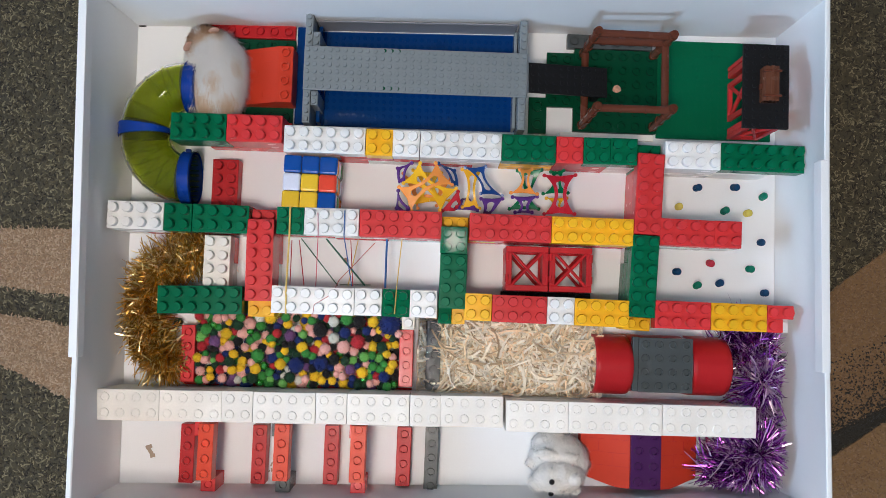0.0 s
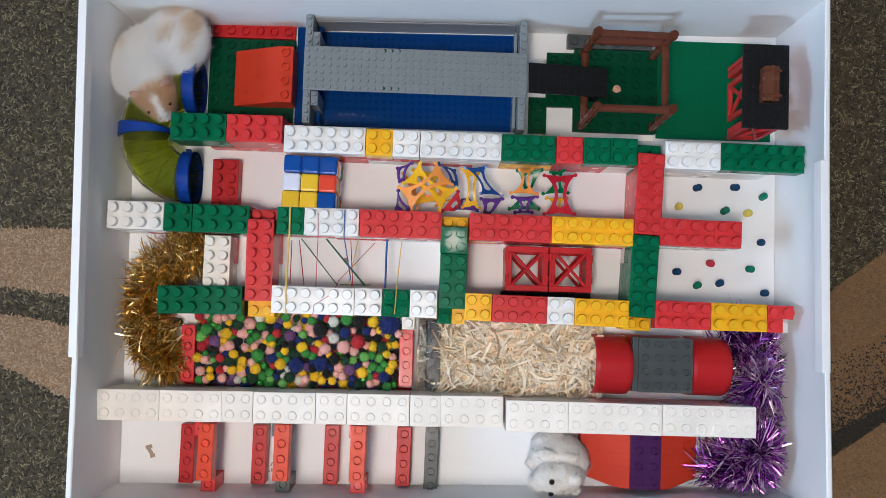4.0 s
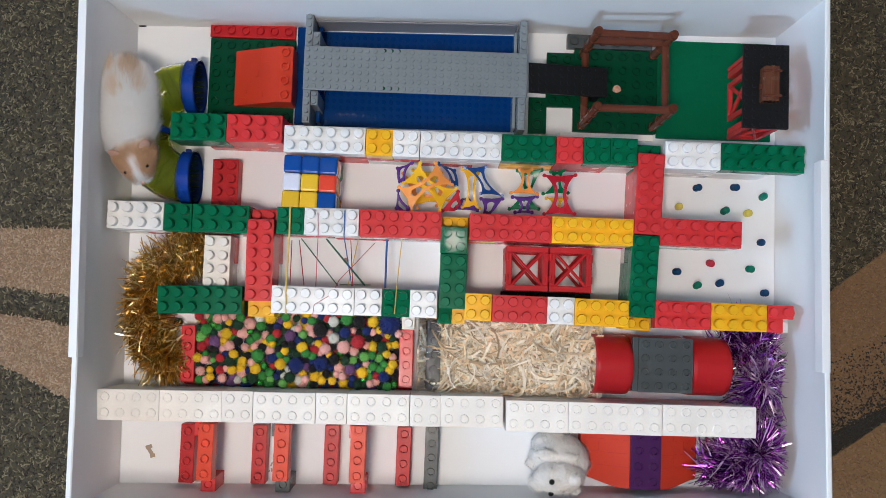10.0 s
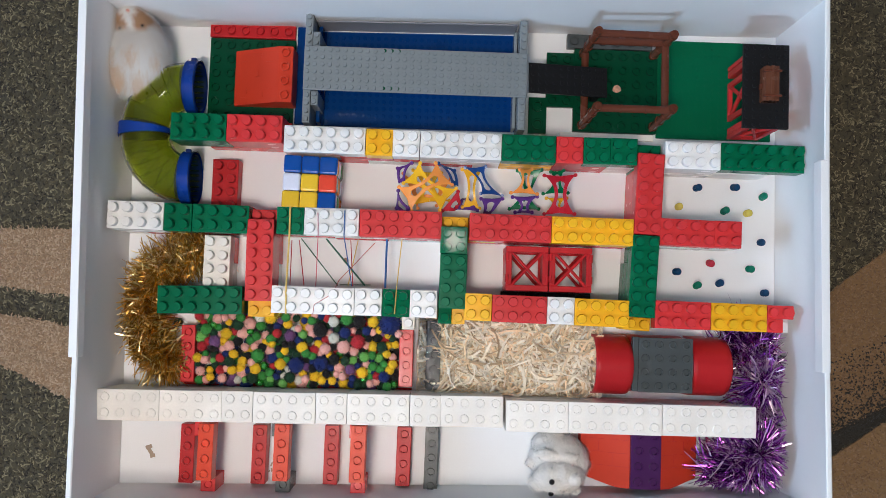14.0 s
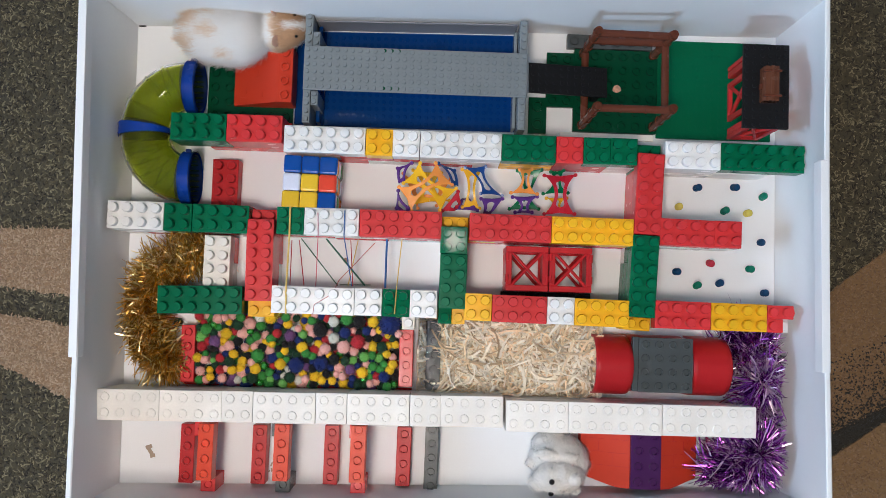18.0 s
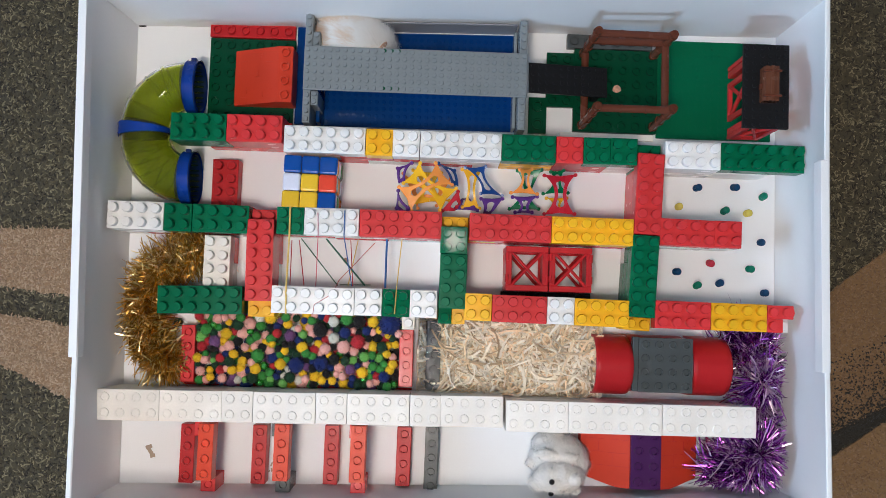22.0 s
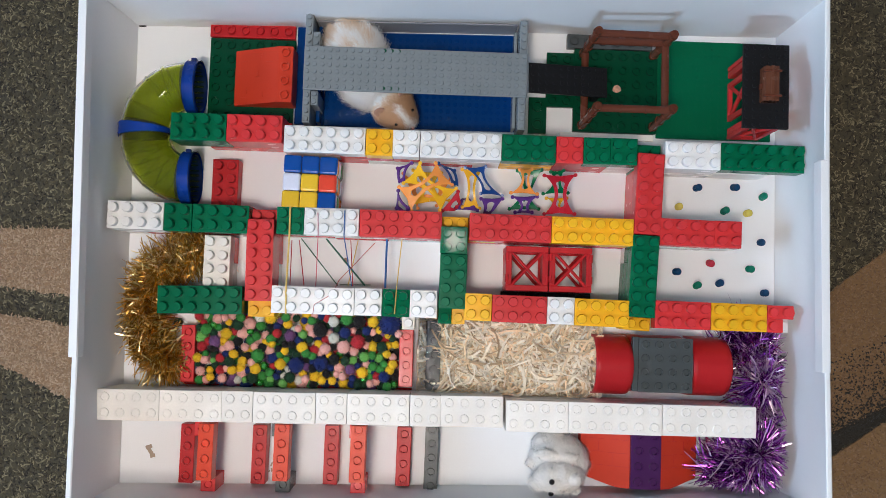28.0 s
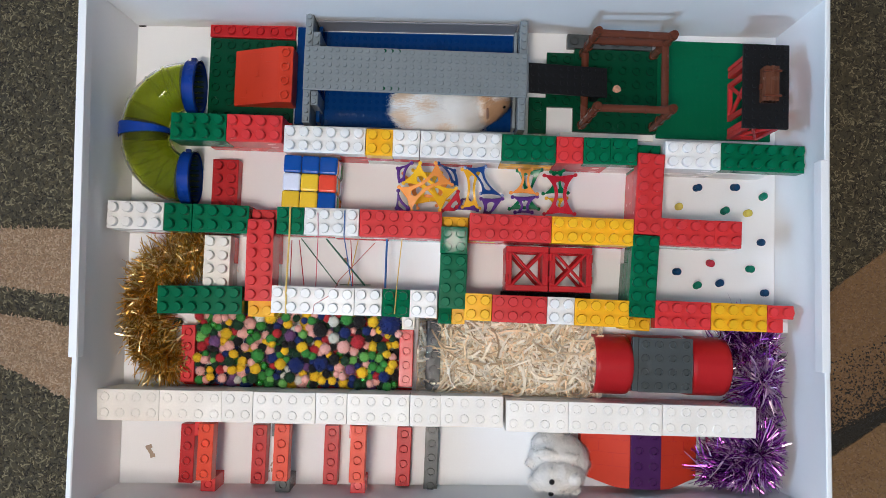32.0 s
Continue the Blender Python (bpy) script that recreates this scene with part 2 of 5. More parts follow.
# dark flecks that thin out into the brown band
pile("carpet_pile", "dark flecks at the brown band's edge", along_band(((41, -14.6), (52, -10.2), (72, 3.6)), ((41, -6.0), (52, -1.6), (72, 12)), 0.0, 0.6, 2.6), 2600, YARNS[3:], 40, -0.38, 0.26)
pile("carpet_pile", "dense black pile along the brown band", along_band(((41, -16.9), (51, -10.6), (72, 3.2)), ((41, -13.6), (52, -9.2), (72, 4.8)), 0.0, 0.6), 5200, YARNS[3:], 41, -0.72, 0.4)
carpet_band(((-75, 5.0), (-55, 6.6), (-39, 6.8)), ((-75, 2.6), (-55, 0.9), (-39, -1.0)), "beige carpet band in the dark pile")
carpet_band(((-75, -0.5), (-55, -1.8), (-39, -4.5)), ((-75, 2.0), (-55, -5.2), (-39, -13.0)), "beige carpet band in the dark pile")
carpet_band(((41, 0.6), (52, 9.8), (72, 24)), ((41, -14.0), (52, -9.6), (72, 4.2)), "brown carpet band in the dark pile", RUST)
carpet_band(((41, -17.4), (50, -11.2), (72, 3)), ((41, -40), (52, -40), (72, -30)), "brown carpet band in the dark pile", RUST)

carpet_band(((-338, 16.0), (-150, 0.0), (-75, 5.0)), ((-338, -30.0), (-150, 6.0), (-75, 2.6)), "beige carpet band in the dark pile")
carpet_band(((-338, -40), (-150, 6.5), (-75, -0.5)), ((-338, -110), (-150, 4.0), (-75, 2.0)), "beige carpet band in the dark pile")
carpet_band(((72, 24), (110, 50), (205, 90)), ((72, 5), (110, 25), (205, 50)), "brown carpet band in the dark pile", RUST)
carpet_band(((72, 3), (110, 22), (205, 30)), ((72, -30), (110, -20), (205, -10)), "brown carpet band in the dark pile", RUST)

# ---------------------------------------------------------------- the cardboard tray
XW, XE, RIM, TH = -35.2, 36.8, 13.0, 0.55
tray = thing("cardboard_tray", (0, 0, 0), "large shallow white cardboard tray standing on the carpet", "box")
# floor corners of the tray, which is slightly out of square: south-west, south-east, north-east, north-west
SW, SE, NE, NW = (-34.62, -21.0, 0), (37.1, -19.0, 0), (36.85, 31.2, 0), (-35.32, 30.05, 0)


def floor_quad(grow, z0, z1):
    bm = bmesh.new()
    pts = [(p[0] + grow * s, p[1] + grow * t) for p, s, t in zip((SW, SE, NE, NW), (-1, 1, 1, -1), (-1, -1, 1, 1))]
    low, top = ([bm.verts.new((x * C, y * C, z * C)) for x, y in pts] for z in (z0, z1))
    bm.faces.new(low[::-1])
    bm.faces.new(top)
    for k in range(4):
        bm.faces.new((low[k], low[(k + 1) % 4], top[(k + 1) % 4], top[k]))
    return bm


part("tray_bottom", floor_quad(TH, -0.75, -0.37), CARD, tray)
part("floor_sheet", floor_quad(-0.02, -0.36, 0.0), PAPER, tray, "white paper sheet lining the tray's floor")


def tray_wall(name, a, b, out, leans, wave=0.05, bulge=0.0):
    """One upright side between two floor corners; its rim leans out by three amounts along it."""
    bm = bmesh.new()
    n = 24
    a, b, out = Vector(a), Vector(b), Vector(out)
    rows = []
    for k in range(n + 1):
        t = k / n
        p = a.lerp(b, t)
        lean = leans[0] * (1 - t) * (1 - 2 * t) + leans[1] * 4 * t * (1 - t) + leans[2] * t * (2 * t - 1) + wave * math.sin(7 * t + a.x) + wave * 0.5 * math.sin(17 * t)
        bow, quad = bulge * min(1.0, 6 * t * (1 - t)), []
        for off, z in ((0, -0.36), (bow * 0.6, RIM * 0.15), (lean * 0.5 + bow, RIM * 0.45), (lean * 0.8 + bow * 0.7, RIM * 0.75), (lean, RIM - 0.12), (lean + 0.12, RIM),
                       (lean + TH - 0.12, RIM), (lean + TH, RIM - 0.12), (lean * 0.5 + TH + bow, RIM * 0.45), (TH, -0.36)):
            q = p + out * off
            quad.append(bm.verts.new((q.x * C, q.y * C, z * C)))
        rows.append(quad)
    for r, s in zip(rows, rows[1:]):
        m = len(r)
        for k in range(m):
            bm.faces.new((r[k], s[k], s[(k + 1) % m], r[(k + 1) % m]))
    bm.faces.new(rows[0])
    bm.faces.new(rows[-1][::-1])
    bmesh.ops.recalc_face_normals(bm, faces=bm.faces)
    for f in bm.faces:
        f.smooth = True
    for e in bm.edges:
        e.smooth = e.calc_face_angle(0) < 0.4
    return part(name, bm, CARD, tray)


tray_wall("tray_side", SW, NW, (-1, 0, 0), (0.02, 0.2, 0.68), bulge=0.65)
tray_wall("tray_side", NE, SE, (1, 0, 0), (0.05, 0.05, 0.5), bulge=0.9)
tray_wall("tray_side", (NW[0] - TH, NW[1], 0), (NE[0] + TH, NE[1], 0), (0, 1, 0), (0.0, 0.05, 0.0), 0.16)
tray_wall("tray_side", (SE[0] + TH, SE[1], 0), (SW[0] - TH, SW[1], 0), (0, -1, 0), (0.0, 0.6, 0.0))
# folded flaps over the rims, ending in steps
for x, y0, y1, turn in ((-35.46, -6.5, 30.4, 1.71), (37.21, -5.5, 15.15, 1.03)):
    bm = bmesh.new()
    box(bm, -0.40, 0.40, y0, y1, RIM - 1.6, RIM + 0.10, 0.04)
    part("rim_flap", bm, EDGE, tray, "folded white card flap over the rim", m=pose(x * C, 0, 0, 0, 0, turn))

# ---------------------------------------------------------------- toy-brick walls of the maze
P1, H1 = 1.44, 1.98       # stud spacing and brick height of the maze bricks
PB, HB = 1.625, 1.98      # of the front wall's larger bricks


def brick_run(parent, run, x, y, z, along, pitch, h, studs=True, depth=2, sr=0.345, sh=0.52):
    """A course of bricks laid end to end along x or y; run holds (colour, studs)."""
    for colour, n in run:
        mat = PALETTE[colour]
        nx, ny = (n, depth) if along == "x" else (depth, n)
        me = brick_mesh(nx, ny, pitch, h, mat, studs, sr, sh)
        if along == "x":
            part("brick", me, None, parent, m=turned(x + jitter(0.02), y + jitter(0.035), z, jitter(0.25)))
            x += n * pitch
        else:
            part("brick", me, None, parent, m=turned(x + jitter(0.02), y - n * pitch, z, jitter(0.25)))
            y -= n * pitch


def courses(text):
    """'w4 g2' as [('w', 4), ('g', 2)]."""
    return [(w[0], int(w[1:])) for w in text.split()]


def maze_wall(label, at, along, texts, pitch=P1, h=H1, depth=2, shift=(), turn=0.0):
    """A wall of courses, the lowest first; each may start further along."""
    wall = thing("toy_brick_wall", (at[0], at[1]), label, "toy wall", "brick walls of the maze", turn=turn)
    for k, text in enumerate(texts):
        off = shift[k] * pitch if k < len(shift) else 0.0
        top = k == len(texts) - 1 or k in (len(texts) - 2,)
        brick_run(wall, courses(text), off if along == "x" else 0.0, -off if along == "y" else 0.0, k * h, along, pitch, h, top, depth)
    return wall


# north corridor wall (front edge y), in two stretches
maze_wall("toy-brick wall, green and red bricks on top", (-29.26, 16.17), "x", ("r4 r2", "g4 r4", "g4 r4"), shift=(2.2, 0, 0), turn=0.0, pitch=1.482)
maze_wall("long toy-brick wall of white, yellow, green and red bricks", (-17.22, 15.24), "x",
          ("r6 w4 r4 w2 y4 r4 w2", "w4 r4 r2 w6 y4 r4 w2", "w6 y2 w2 w6 g4 r2 g2 g2"), turn=-0.25)
maze_wall("toy-brick wall, white and green bricks on top", (23.09, 14.95), "x", ("w4 m4", "w4 m4", "w4 g6"), turn=-0.4, pitch=1.474)
maze_wall("red toy-brick wall across a corridor", (20.22, 16.52), "y", ("g2 r4 w1", "g2 r4 r1", "r6"), shift=(-0.85, -0.85, 0), turn=-1.7)
maze_wall("short red toy-brick wall among the pins", (22.72, 6.82), "x", ("w4 m2", "w2 m4", "r4 r2"), turn=-0.75)
# middle wall
maze_wall("toy-brick wall, white and green bricks on top", (-35.42, 6.53), "x", ("m2 r4 w4", "w4 g2 r4", "w4 g2 g4"), turn=-0.15, pitch=1.49)
maze_wall("long toy-brick wall of green, white, red and yellow bricks", (-17.6, 6.57), "x",
          ("w4 r4 w4", "r4 w4 r4", "g2 w4 r6"), turn=0.2, pitch=1.45)
maze_wall("toy-brick wall, red and yellow bricks on top", (2.69, 6.62), "x", ("r4 r4 r4", "y2 r4 r4 y2", "r6 y6"), turn=0.0)
# cross walls between the middle and lower walls
maze_wall("red toy-brick wall across a corridor", (-20.72, 8.08), "y", ("r4 w4", "r2 r4 y2", "r6"), shift=(-0.83, -0.83, 0), turn=0.8)
maze_wall("green toy-brick wall, glossy clear green bricks at its end", (-0.29, 8.0), "y", ("y2 w4 y2", "y2 g4", "t2 g4"), shift=(-0.85, -0.85, 0), turn=-0.2)
for x, colour, label in ((-0.29, "t", "glossy clear green"), (1.15, "y", "yellow")):
    tagged(part("toy_brick", brick_mesh(1, 2, P1, H1, PALETTE[colour]), None, m=turned(x, -2.28, H1)), label + " narrow toy brick at a wall's end", "toy brick")
maze_wall("dark green toy-brick wall across a corridor", (19.88, 7.85), "y", ("w2 g4 y1", "g2 g4 y1", "g6"), turn=-2.5)
maze_wall("low white toy-brick wall beside the gold tinsel", (-25.6, 6.35), "y", ("r2 w2", "m4"))
# lower wall
maze_wall("green toy-brick wall beside the gold tinsel", (-29.67, -2.19), "x", ("w4 g2", "r2 g4", "g6"), turn=1.4, pitch=1.482)
maze_wall("white and green toy-brick wall wound with thread", (-17.78, -1.70), "x", ("w4 y4 w4", "w2 w4 w6", "w6 w2 t2 w2"), turn=0.05, pitch=1.45)
maze_wall("toy-brick wall of yellow, red and white bricks", (2.44, -1.82), "x", ("w6 r4 w2", "r4 y2 w6", "y2 r4 w2 y4"), turn=-0.55)
maze_wall("toy-brick wall of red and yellow bricks", (22.4, -1.92), "x", ("w4 w4 m1", "m4 w4 w2", "r4 y4"), turn=-0.25, pitch=1.464)
bm = bmesh.new()
box(bm, 0.02, 2.75, P1 + 0.01, 2 * P1 - 0.02, 0.01, H1, 0.06, 2)
box(bm, 0.02, 2.75 - 1.1, 0.02, P1, 0.01, H1, 0.06, 2)
rod(bm, (2.75 - 0.6, P1 * 1.5, 0.02), (2.75 - 0.6, P1 * 1.5, H1 - 0.01), P1 * 0.49, n=20)
for x, y in ((2.75 - 0.75, 1.5), (2.75 - 0.75 - P1, 1.5), (2.75 - 0.75 - P1, 0.5)):
    stud(bm, x, y * P1, H1, 0.33 * P1, 0.4 * P1, 16)
tagged(part("toy_brick", bm, RED, m=turned(22.4 + 8 * 1.464 + 0.01, -1.97, 2 * H1, -0.25)), "red toy brick with a cut corner on a white brick", "toy brick")
# front wall of larger white bricks
front = thing("toy_brick_wall", (-35.36, -13.42), "long front wall of large matt white toy bricks", "toy wall", "brick walls of the maze", turn=0.85)
for k, (text, off) in enumerate((("w6 w6 w4 w6 w4", 0), ("w4 w6 w6 w4 w6", 0), ("m4 m4 m2 m4 m2 m4 m2 m4", 0))):
    brick_run(front, [("m", n) for _, n in courses(text)], off, 0, k * HB, "x", PB, HB, k == 2, 2, 0.315, 0.12)
front_east = thing("toy_brick_wall", (7.13, -13.13), "front wall of large matt white toy bricks", "toy wall", "brick walls of the maze", turn=0.42)
for k, (text, off) in enumerate((("m6 m6 m4", 0), ("m4 m4 m6 m2", 0), ("m4 m6 m6", 0))):
    brick_run(front_east, courses(text), off, 0, k * HB, "x", PB, HB, k == 2, 2, 0.315, 0.12)

bm = bmesh.new()
box(bm, -35.2, -34.4, 29.9, 30.1, 0.004, 0.03)
part("corner_slit", bm, BLACK, tray, "dark slit at the floor's corner")


# ---------------------------------------------------------------- north strip: plates, roof, pool and bridge
def plate(name, label, x, y, nx, ny, pitch, h, colour, z=0.0, turn=0.0, group="", sr=0.31, sh=0.22):
    ob = part(name, brick_mesh(nx, ny, pitch, h, PALETTE[colour], True, sr, sh), None, m=turned(x, y, z, turn))
    return tagged(ob, label, "toy plate", group)


PD = 1.6   # stud spacing of the large plates
plate("base_plate", "dark green studded toy plate on the tray's floor", -26.9, 19.2, 6, 6, PD, 0.55, "n")
plate("base_plate", "flat red studded toy plate beside the tray's side", -26.95, 28.85, 6, 1, PD, 0.75, "d")

ROOFRED = plastic("roof_red_plastic", (0.58, 0.049, 0.023), rough=0.38, spec=0.18)
roof = thing("toy_roof", (0, 0, 0.55), "sloped red toy roof of tile-patterned bricks on a green plate", "toy roof")
bm = bmesh.new()
prof = ((-23.85, 0.0), (-23.85, 0.5), (-18.6, 3.2), (-17.0, 3.2), (-17.0, 0.0))
lo = [bm.verts.new((x * C, 21.05 * C, z * C)) for x, z in prof]
hi = [bm.verts.new((x * C, 27.2 * C, z * C)) for x, z in prof]
bm.faces.new(lo)
bm.faces.new(hi[::-1])
for i in range(5):
    bm.faces.new((lo[i], hi[i], hi[(i + 1) % 5], lo[(i + 1) % 5]))
bmesh.ops.recalc_face_normals(bm, faces=bm.faces)
bmesh.ops.bevel(bm, geom=list(bm.edges), offset=0.06 * C, segments=2, affect="EDGES")
for j in range(4):
    stud(bm, -17.8, 21.85 + j * 1.55, 3.2, 0.5, 0.36, 16, True)
slope = part("roof_slope", bm, ROOFRED, roof)
# faint edges of moulded tiles
for u, y, w, across in ((-19.6, 25.6, 0.9, 0), (-19.6, 22.6, 0.9, 0), (-21.0, 24.1, 0.7, 0), (-22.6, 25.9, 0.8, 0), (-22.7, 21.9, 0.8, 0), (-20.6, 26.3, 0.8, 1), (-21.0, 24.4, 0.7, 1), (-22.3, 22.6, 0.8, 1), (-20.3, 22.0, 0.7, 1)):
    bm = bmesh.new()
    if across:
        box(bm, -0.03, 0.03, -w / 2, w / 2, 0, 0.05, 0.015)
    else:
        box(bm, -w / 2, w / 2, -0.04, 0.04, 0, 0.05, 0.015)
    zz = 0.5 + (u + 23.85) * (2.7 / 5.25)
    part("tile_edge", bm, ROOFRED, slope, m=pose(u * C, y * C, zz * C, 0, -27.2, 0))

# the pool: a dark blue tray with low sides
pool = thing("toy_pool", (0, 0), "glossy dark blue toy pool with a pale glare strip behind it", "toy pool")
bm = bmesh.new()
box(bm, -17.15, -13.9, 19.3, 30.4, 0.02, 0.5, 0.04)
box(bm, -13.88, 8.3, 19.3, 30.4, 0.02, 0.35, 0.04)
part("pool_floor", bm, POOLBLUE, pool)
bm = bmesh.new()
box(bm, -14.5, -14.1, 19.3, 29.99, 0.36, 2.2, 0.05)
part("pool_side", bm, BLUE, pool)
bm = bmesh.new()
box(bm, 7.05, 7.4, 19.3, 29.99, 0.36, 2.6, 0.05)
part("pool_side", bm, GREY, pool, "grey end panel")
# added panel: its grey paints the shade low on the tray's side
bm = bmesh.new()
box(bm, 0, 21.8, 0.0, 0.14, 0.36, 3.9, 0.05)
part("pool_back", bm, plastic("wall_shade_grey", (0.30, 0.31, 0.34), rough=0.55, spec=0.1), pool, "grey panel standing in for shade on the tray's side", m=turned(-14.5, 30.03, 0, 0.8))
# added white strip: paints the glare along the floor sheet's edge
bm = bmesh.new()
box(bm, 0, 21.8, -0.1, -0.01, 0.36, 0.55, 0.03)
part("pool_rim", bm, WHITE, pool, "narrow white strip standing in for glare at the floor's edge", m=turned(-14.5, 30.03, 0, 0.8))
bm = bmesh.new()
for i in range(26):
    for j in range(13):
        stud(bm, -13.62 + i * 0.8, 19.75 + j * 0.8, 0.35, 0.24, 0.10, 10)
part("pool_studs", bm, BLUE, pool, "low studs of the pool's floor")

PS = 0.8
bridge = thing("toy_bridge", (0, 0), "long grey studded toy bridge on grey brick piers", "toy bridge")
ZB = 6.0
for x in (-15.55, 7.45):
    for k in range(5):
        me = brick_mesh(1, 14, PS * 1.06, 0.98, GREY, k == 4)
        part("pier_brick", me, None, bridge, m=turned(x, 18.6, 0.36 + k * 0.98))
for x, y, ny in ((-14.7, 20.5, 2), (-14.7, 26.9, 2)):
    part("pier_brick", brick_mesh(1, ny, PS, 4.9, GREY, True), None, bridge, m=turned(x, y, 0.36))
part("deck_plate", brick_mesh(30, 6, 0.794, 0.32, GREY, True, 0.31, 0.27), None, bridge, m=turned(-15.48, 22.0, ZB - 0.35, -0.1))
bm = bmesh.new()
box(bm, -15.3, 8.2, 22.2, 26.5, ZB - 0.72, ZB - 0.37, 0.03)
part("deck_base", bm, GREY, bridge)
for x0, y in ((-6.9, 22.05), (-6.9, 26.1)):
    for k in range(3):
        bm = bmesh.new()
        rod(bm, (x0 + k * 0.75, y + 0.35, ZB - 0.03), (x0 + k * 0.75, y + 0.35, ZB + 0.03), 0.2, n=8)
        part("clip", bm, PLATEGREEN, bridge, "small green clip between the deck's studs")

ramp = thing("toy_ramp", (0, 0), "black studded ramp leading down from the grey bridge", "toy ramp")
part("ramp_plate", brick_mesh(11, 4, 0.82, 0.32, BLACK, True, 0.26, 0.12), None, ramp, m=pose(8.5 * C, 22.6 * C, 5.3 * C, 0, 14, 1.5))
part("ramp_foot", brick_mesh(1, 4, 0.8, 2.3, BLACK, False), None, ramp, m=turned(15.7, 22.9, 0.76))

steps = "green steps below the log frame"
plate("base_plate", "narrow dark green studded toy plate on the tray's floor", 9.0, 19.2, 1, 2, 2.05, 0.6, "n", group=steps)
plate("base_plate", "dark green studded toy plate on the tray's floor", 10.9, 22.25, 2, 4, PD * 0.97, 0.6, "n", group=steps)
plate("base_plate", "dark green studded toy plate below the log frame", 13.95, 19.55, 6, 6, PD * 0.975, 0.75, "n", group=steps)
plate("base_plate", "grey studded toy plate beside the tray's side", 13.1, 28.95, 6, 1, PD, 0.9, "k", group=steps)
bm = bmesh.new()
box(bm, 23.4, 36.2, 19.2, 30.3, 0.01, 0.35, 0.05)
for i in range(15):
    for j in range(13):
        if not (i > 9 and j < 13):
            stud(bm, 23.9 + i * 0.82, 19.7 + j * 0.82, 0.35, 0.22, 0.06, 8)
tagged(part("base_plate", bm, FIELD), "large thin field-green toy base plate", "toy plate")

bm = bmesh.new()
box(bm, 12.6, 23.1, 18.75, 19.5, 0.01, 0.45, 0.04)
tagged(part("plate_strip", bm, MATTWHITE), "narrow white toy plate at the green plates' edge", "toy plate")
# brown log frame
logs = thing("toy_log_frame", (0, 0, 0.75), "brown toy frame of log posts and rails", "toy fence")
LOGS = (((14.85, 28.2), (15.3, 28.55)), ((22.7, 28.3), (23.1, 28.4)), ((14.85, 20.15), (15.4, 20.7)), ((22.75, 20.2), (23.15, 20.7)))


def on_log(k, z):
    """A place on a log post, which leans slightly."""
    (x0, y0), (x1, y1) = LOGS[k]
    return x0 + (x1 - x0) * z / 8.3, y0 + (y1 - y0) * z / 8.3, z


for k in range(4):
    bm = bmesh.new()
    rod(bm, on_log(k, 0), on_log(k, 8.3), 0.44, 0.42, n=14)
    for z in (0.6, 3.0, 5.4, 7.55):
        rod(bm, on_log(k, z), on_log(k, z + 0.22), 0.52, n=14)
    post = part("log_post", bm, BROWN, logs, smooth=False)
    bm = bmesh.new()
    stud(bm, *on_log(k, 8.3), 0.26, 0.1, 12, True)
    part("post_cap", bm, BROWN, post)
for a, b, z in ((0, 1, 7.4), (2, 3, 7.4), (0, 2, 1.6), (1, 3, 5.0), (0, 1, 5.0)):
    bm = bmesh.new()
    rod(bm, on_log(a, z), on_log(b, z), 0.40, n=12)
    for t in (0.33, 0.66):
        p, q = Vector(on_log(a, z)), Vector(on_log(b, z))
        rod(bm, p.lerp(q, t - 0.012), p.lerp(q, t + 0.012), 0.44, n=12)
    part("log_rail", bm, BROWN, logs)

# black-roofed red tower with a chest
tower = thing("toy_tower", (0, 0, 0.35), "red toy tower with crossed panels under a black plate roof", "toy tower")
part("roof_plate", brick_mesh(6, 11, 0.8, 0.35, BLACK, True, 0.28, 0.16), None, tower, m=turned(30.2, 18.9, 8.2))


def cross_panel(parent, m, w, h, t=0.45, mat=RED):
    """An upright frame with a diagonal cross."""
    bm = bmesh.new()
    e = 0.55
    box(bm, 0, w, 0, t, 0, e, 0.05)
    box(bm, 0, w, 0, t, h - e, h, 0.05)
    box(bm, 0, e, 0, t, e, h - e, 0.05)
    box(bm, w - e, w, 0, t, e, h - e, 0.05)
    rod(bm, (e * 0.8, t / 2, e * 0.8), (w - e * 0.8, t / 2, h - e * 0.8), 0.24, n=6)
    rod(bm, (w - e * 0.8, t / 2, e * 0.8), (e * 0.8, t / 2, h - e * 0.8), 0.24, n=6)
    return part("cross_panel", bm, mat, parent, m=m)


cross_panel(tower, turned(31.75, 21.3, 0, 90), 4.3, 7.6)
cross_panel(tower, turned(34.9, 21.0, 0, 90), 4.6, 7.6)
cross_panel(tower, turned(31.3, 19.3, 0), 3.5, 7.6)
cross_panel(tower, turned(31.3, 27.0, 0), 3.5, 7.6)
for x, y in ((31.35, 19.8), (34.2, 19.8), (31.35, 26.2), (34.2, 26.2)):
    bm = bmesh.new()
    box(bm, x, x + 0.7, y, y + 0.7, 0, 8.19, 0.04)
    part("tower_post", bm, RED, tower)
chest = thing("toy_chest", (31.9, 21.55, 8.92), "small brown toy chest on the black roof", "toy chest")
bm = bmesh.new()
box(bm, 0, 1.7, 0, 3.5, 0, 0.9, 0.08, 2)
part("chest_body", bm, CHEST, chest)
bm = bmesh.new()
vs = rod(bm, (0.85, 0, 0.9), (0.85, 3.5, 0.9), 0.85, n=10)
bmesh.ops.scale(bm, vec=(1, 1, 0.7), space=Matrix.Translation((0, 0, -0.009)), verts=vs)
lid = part("chest_lid", bm, CHEST, chest)
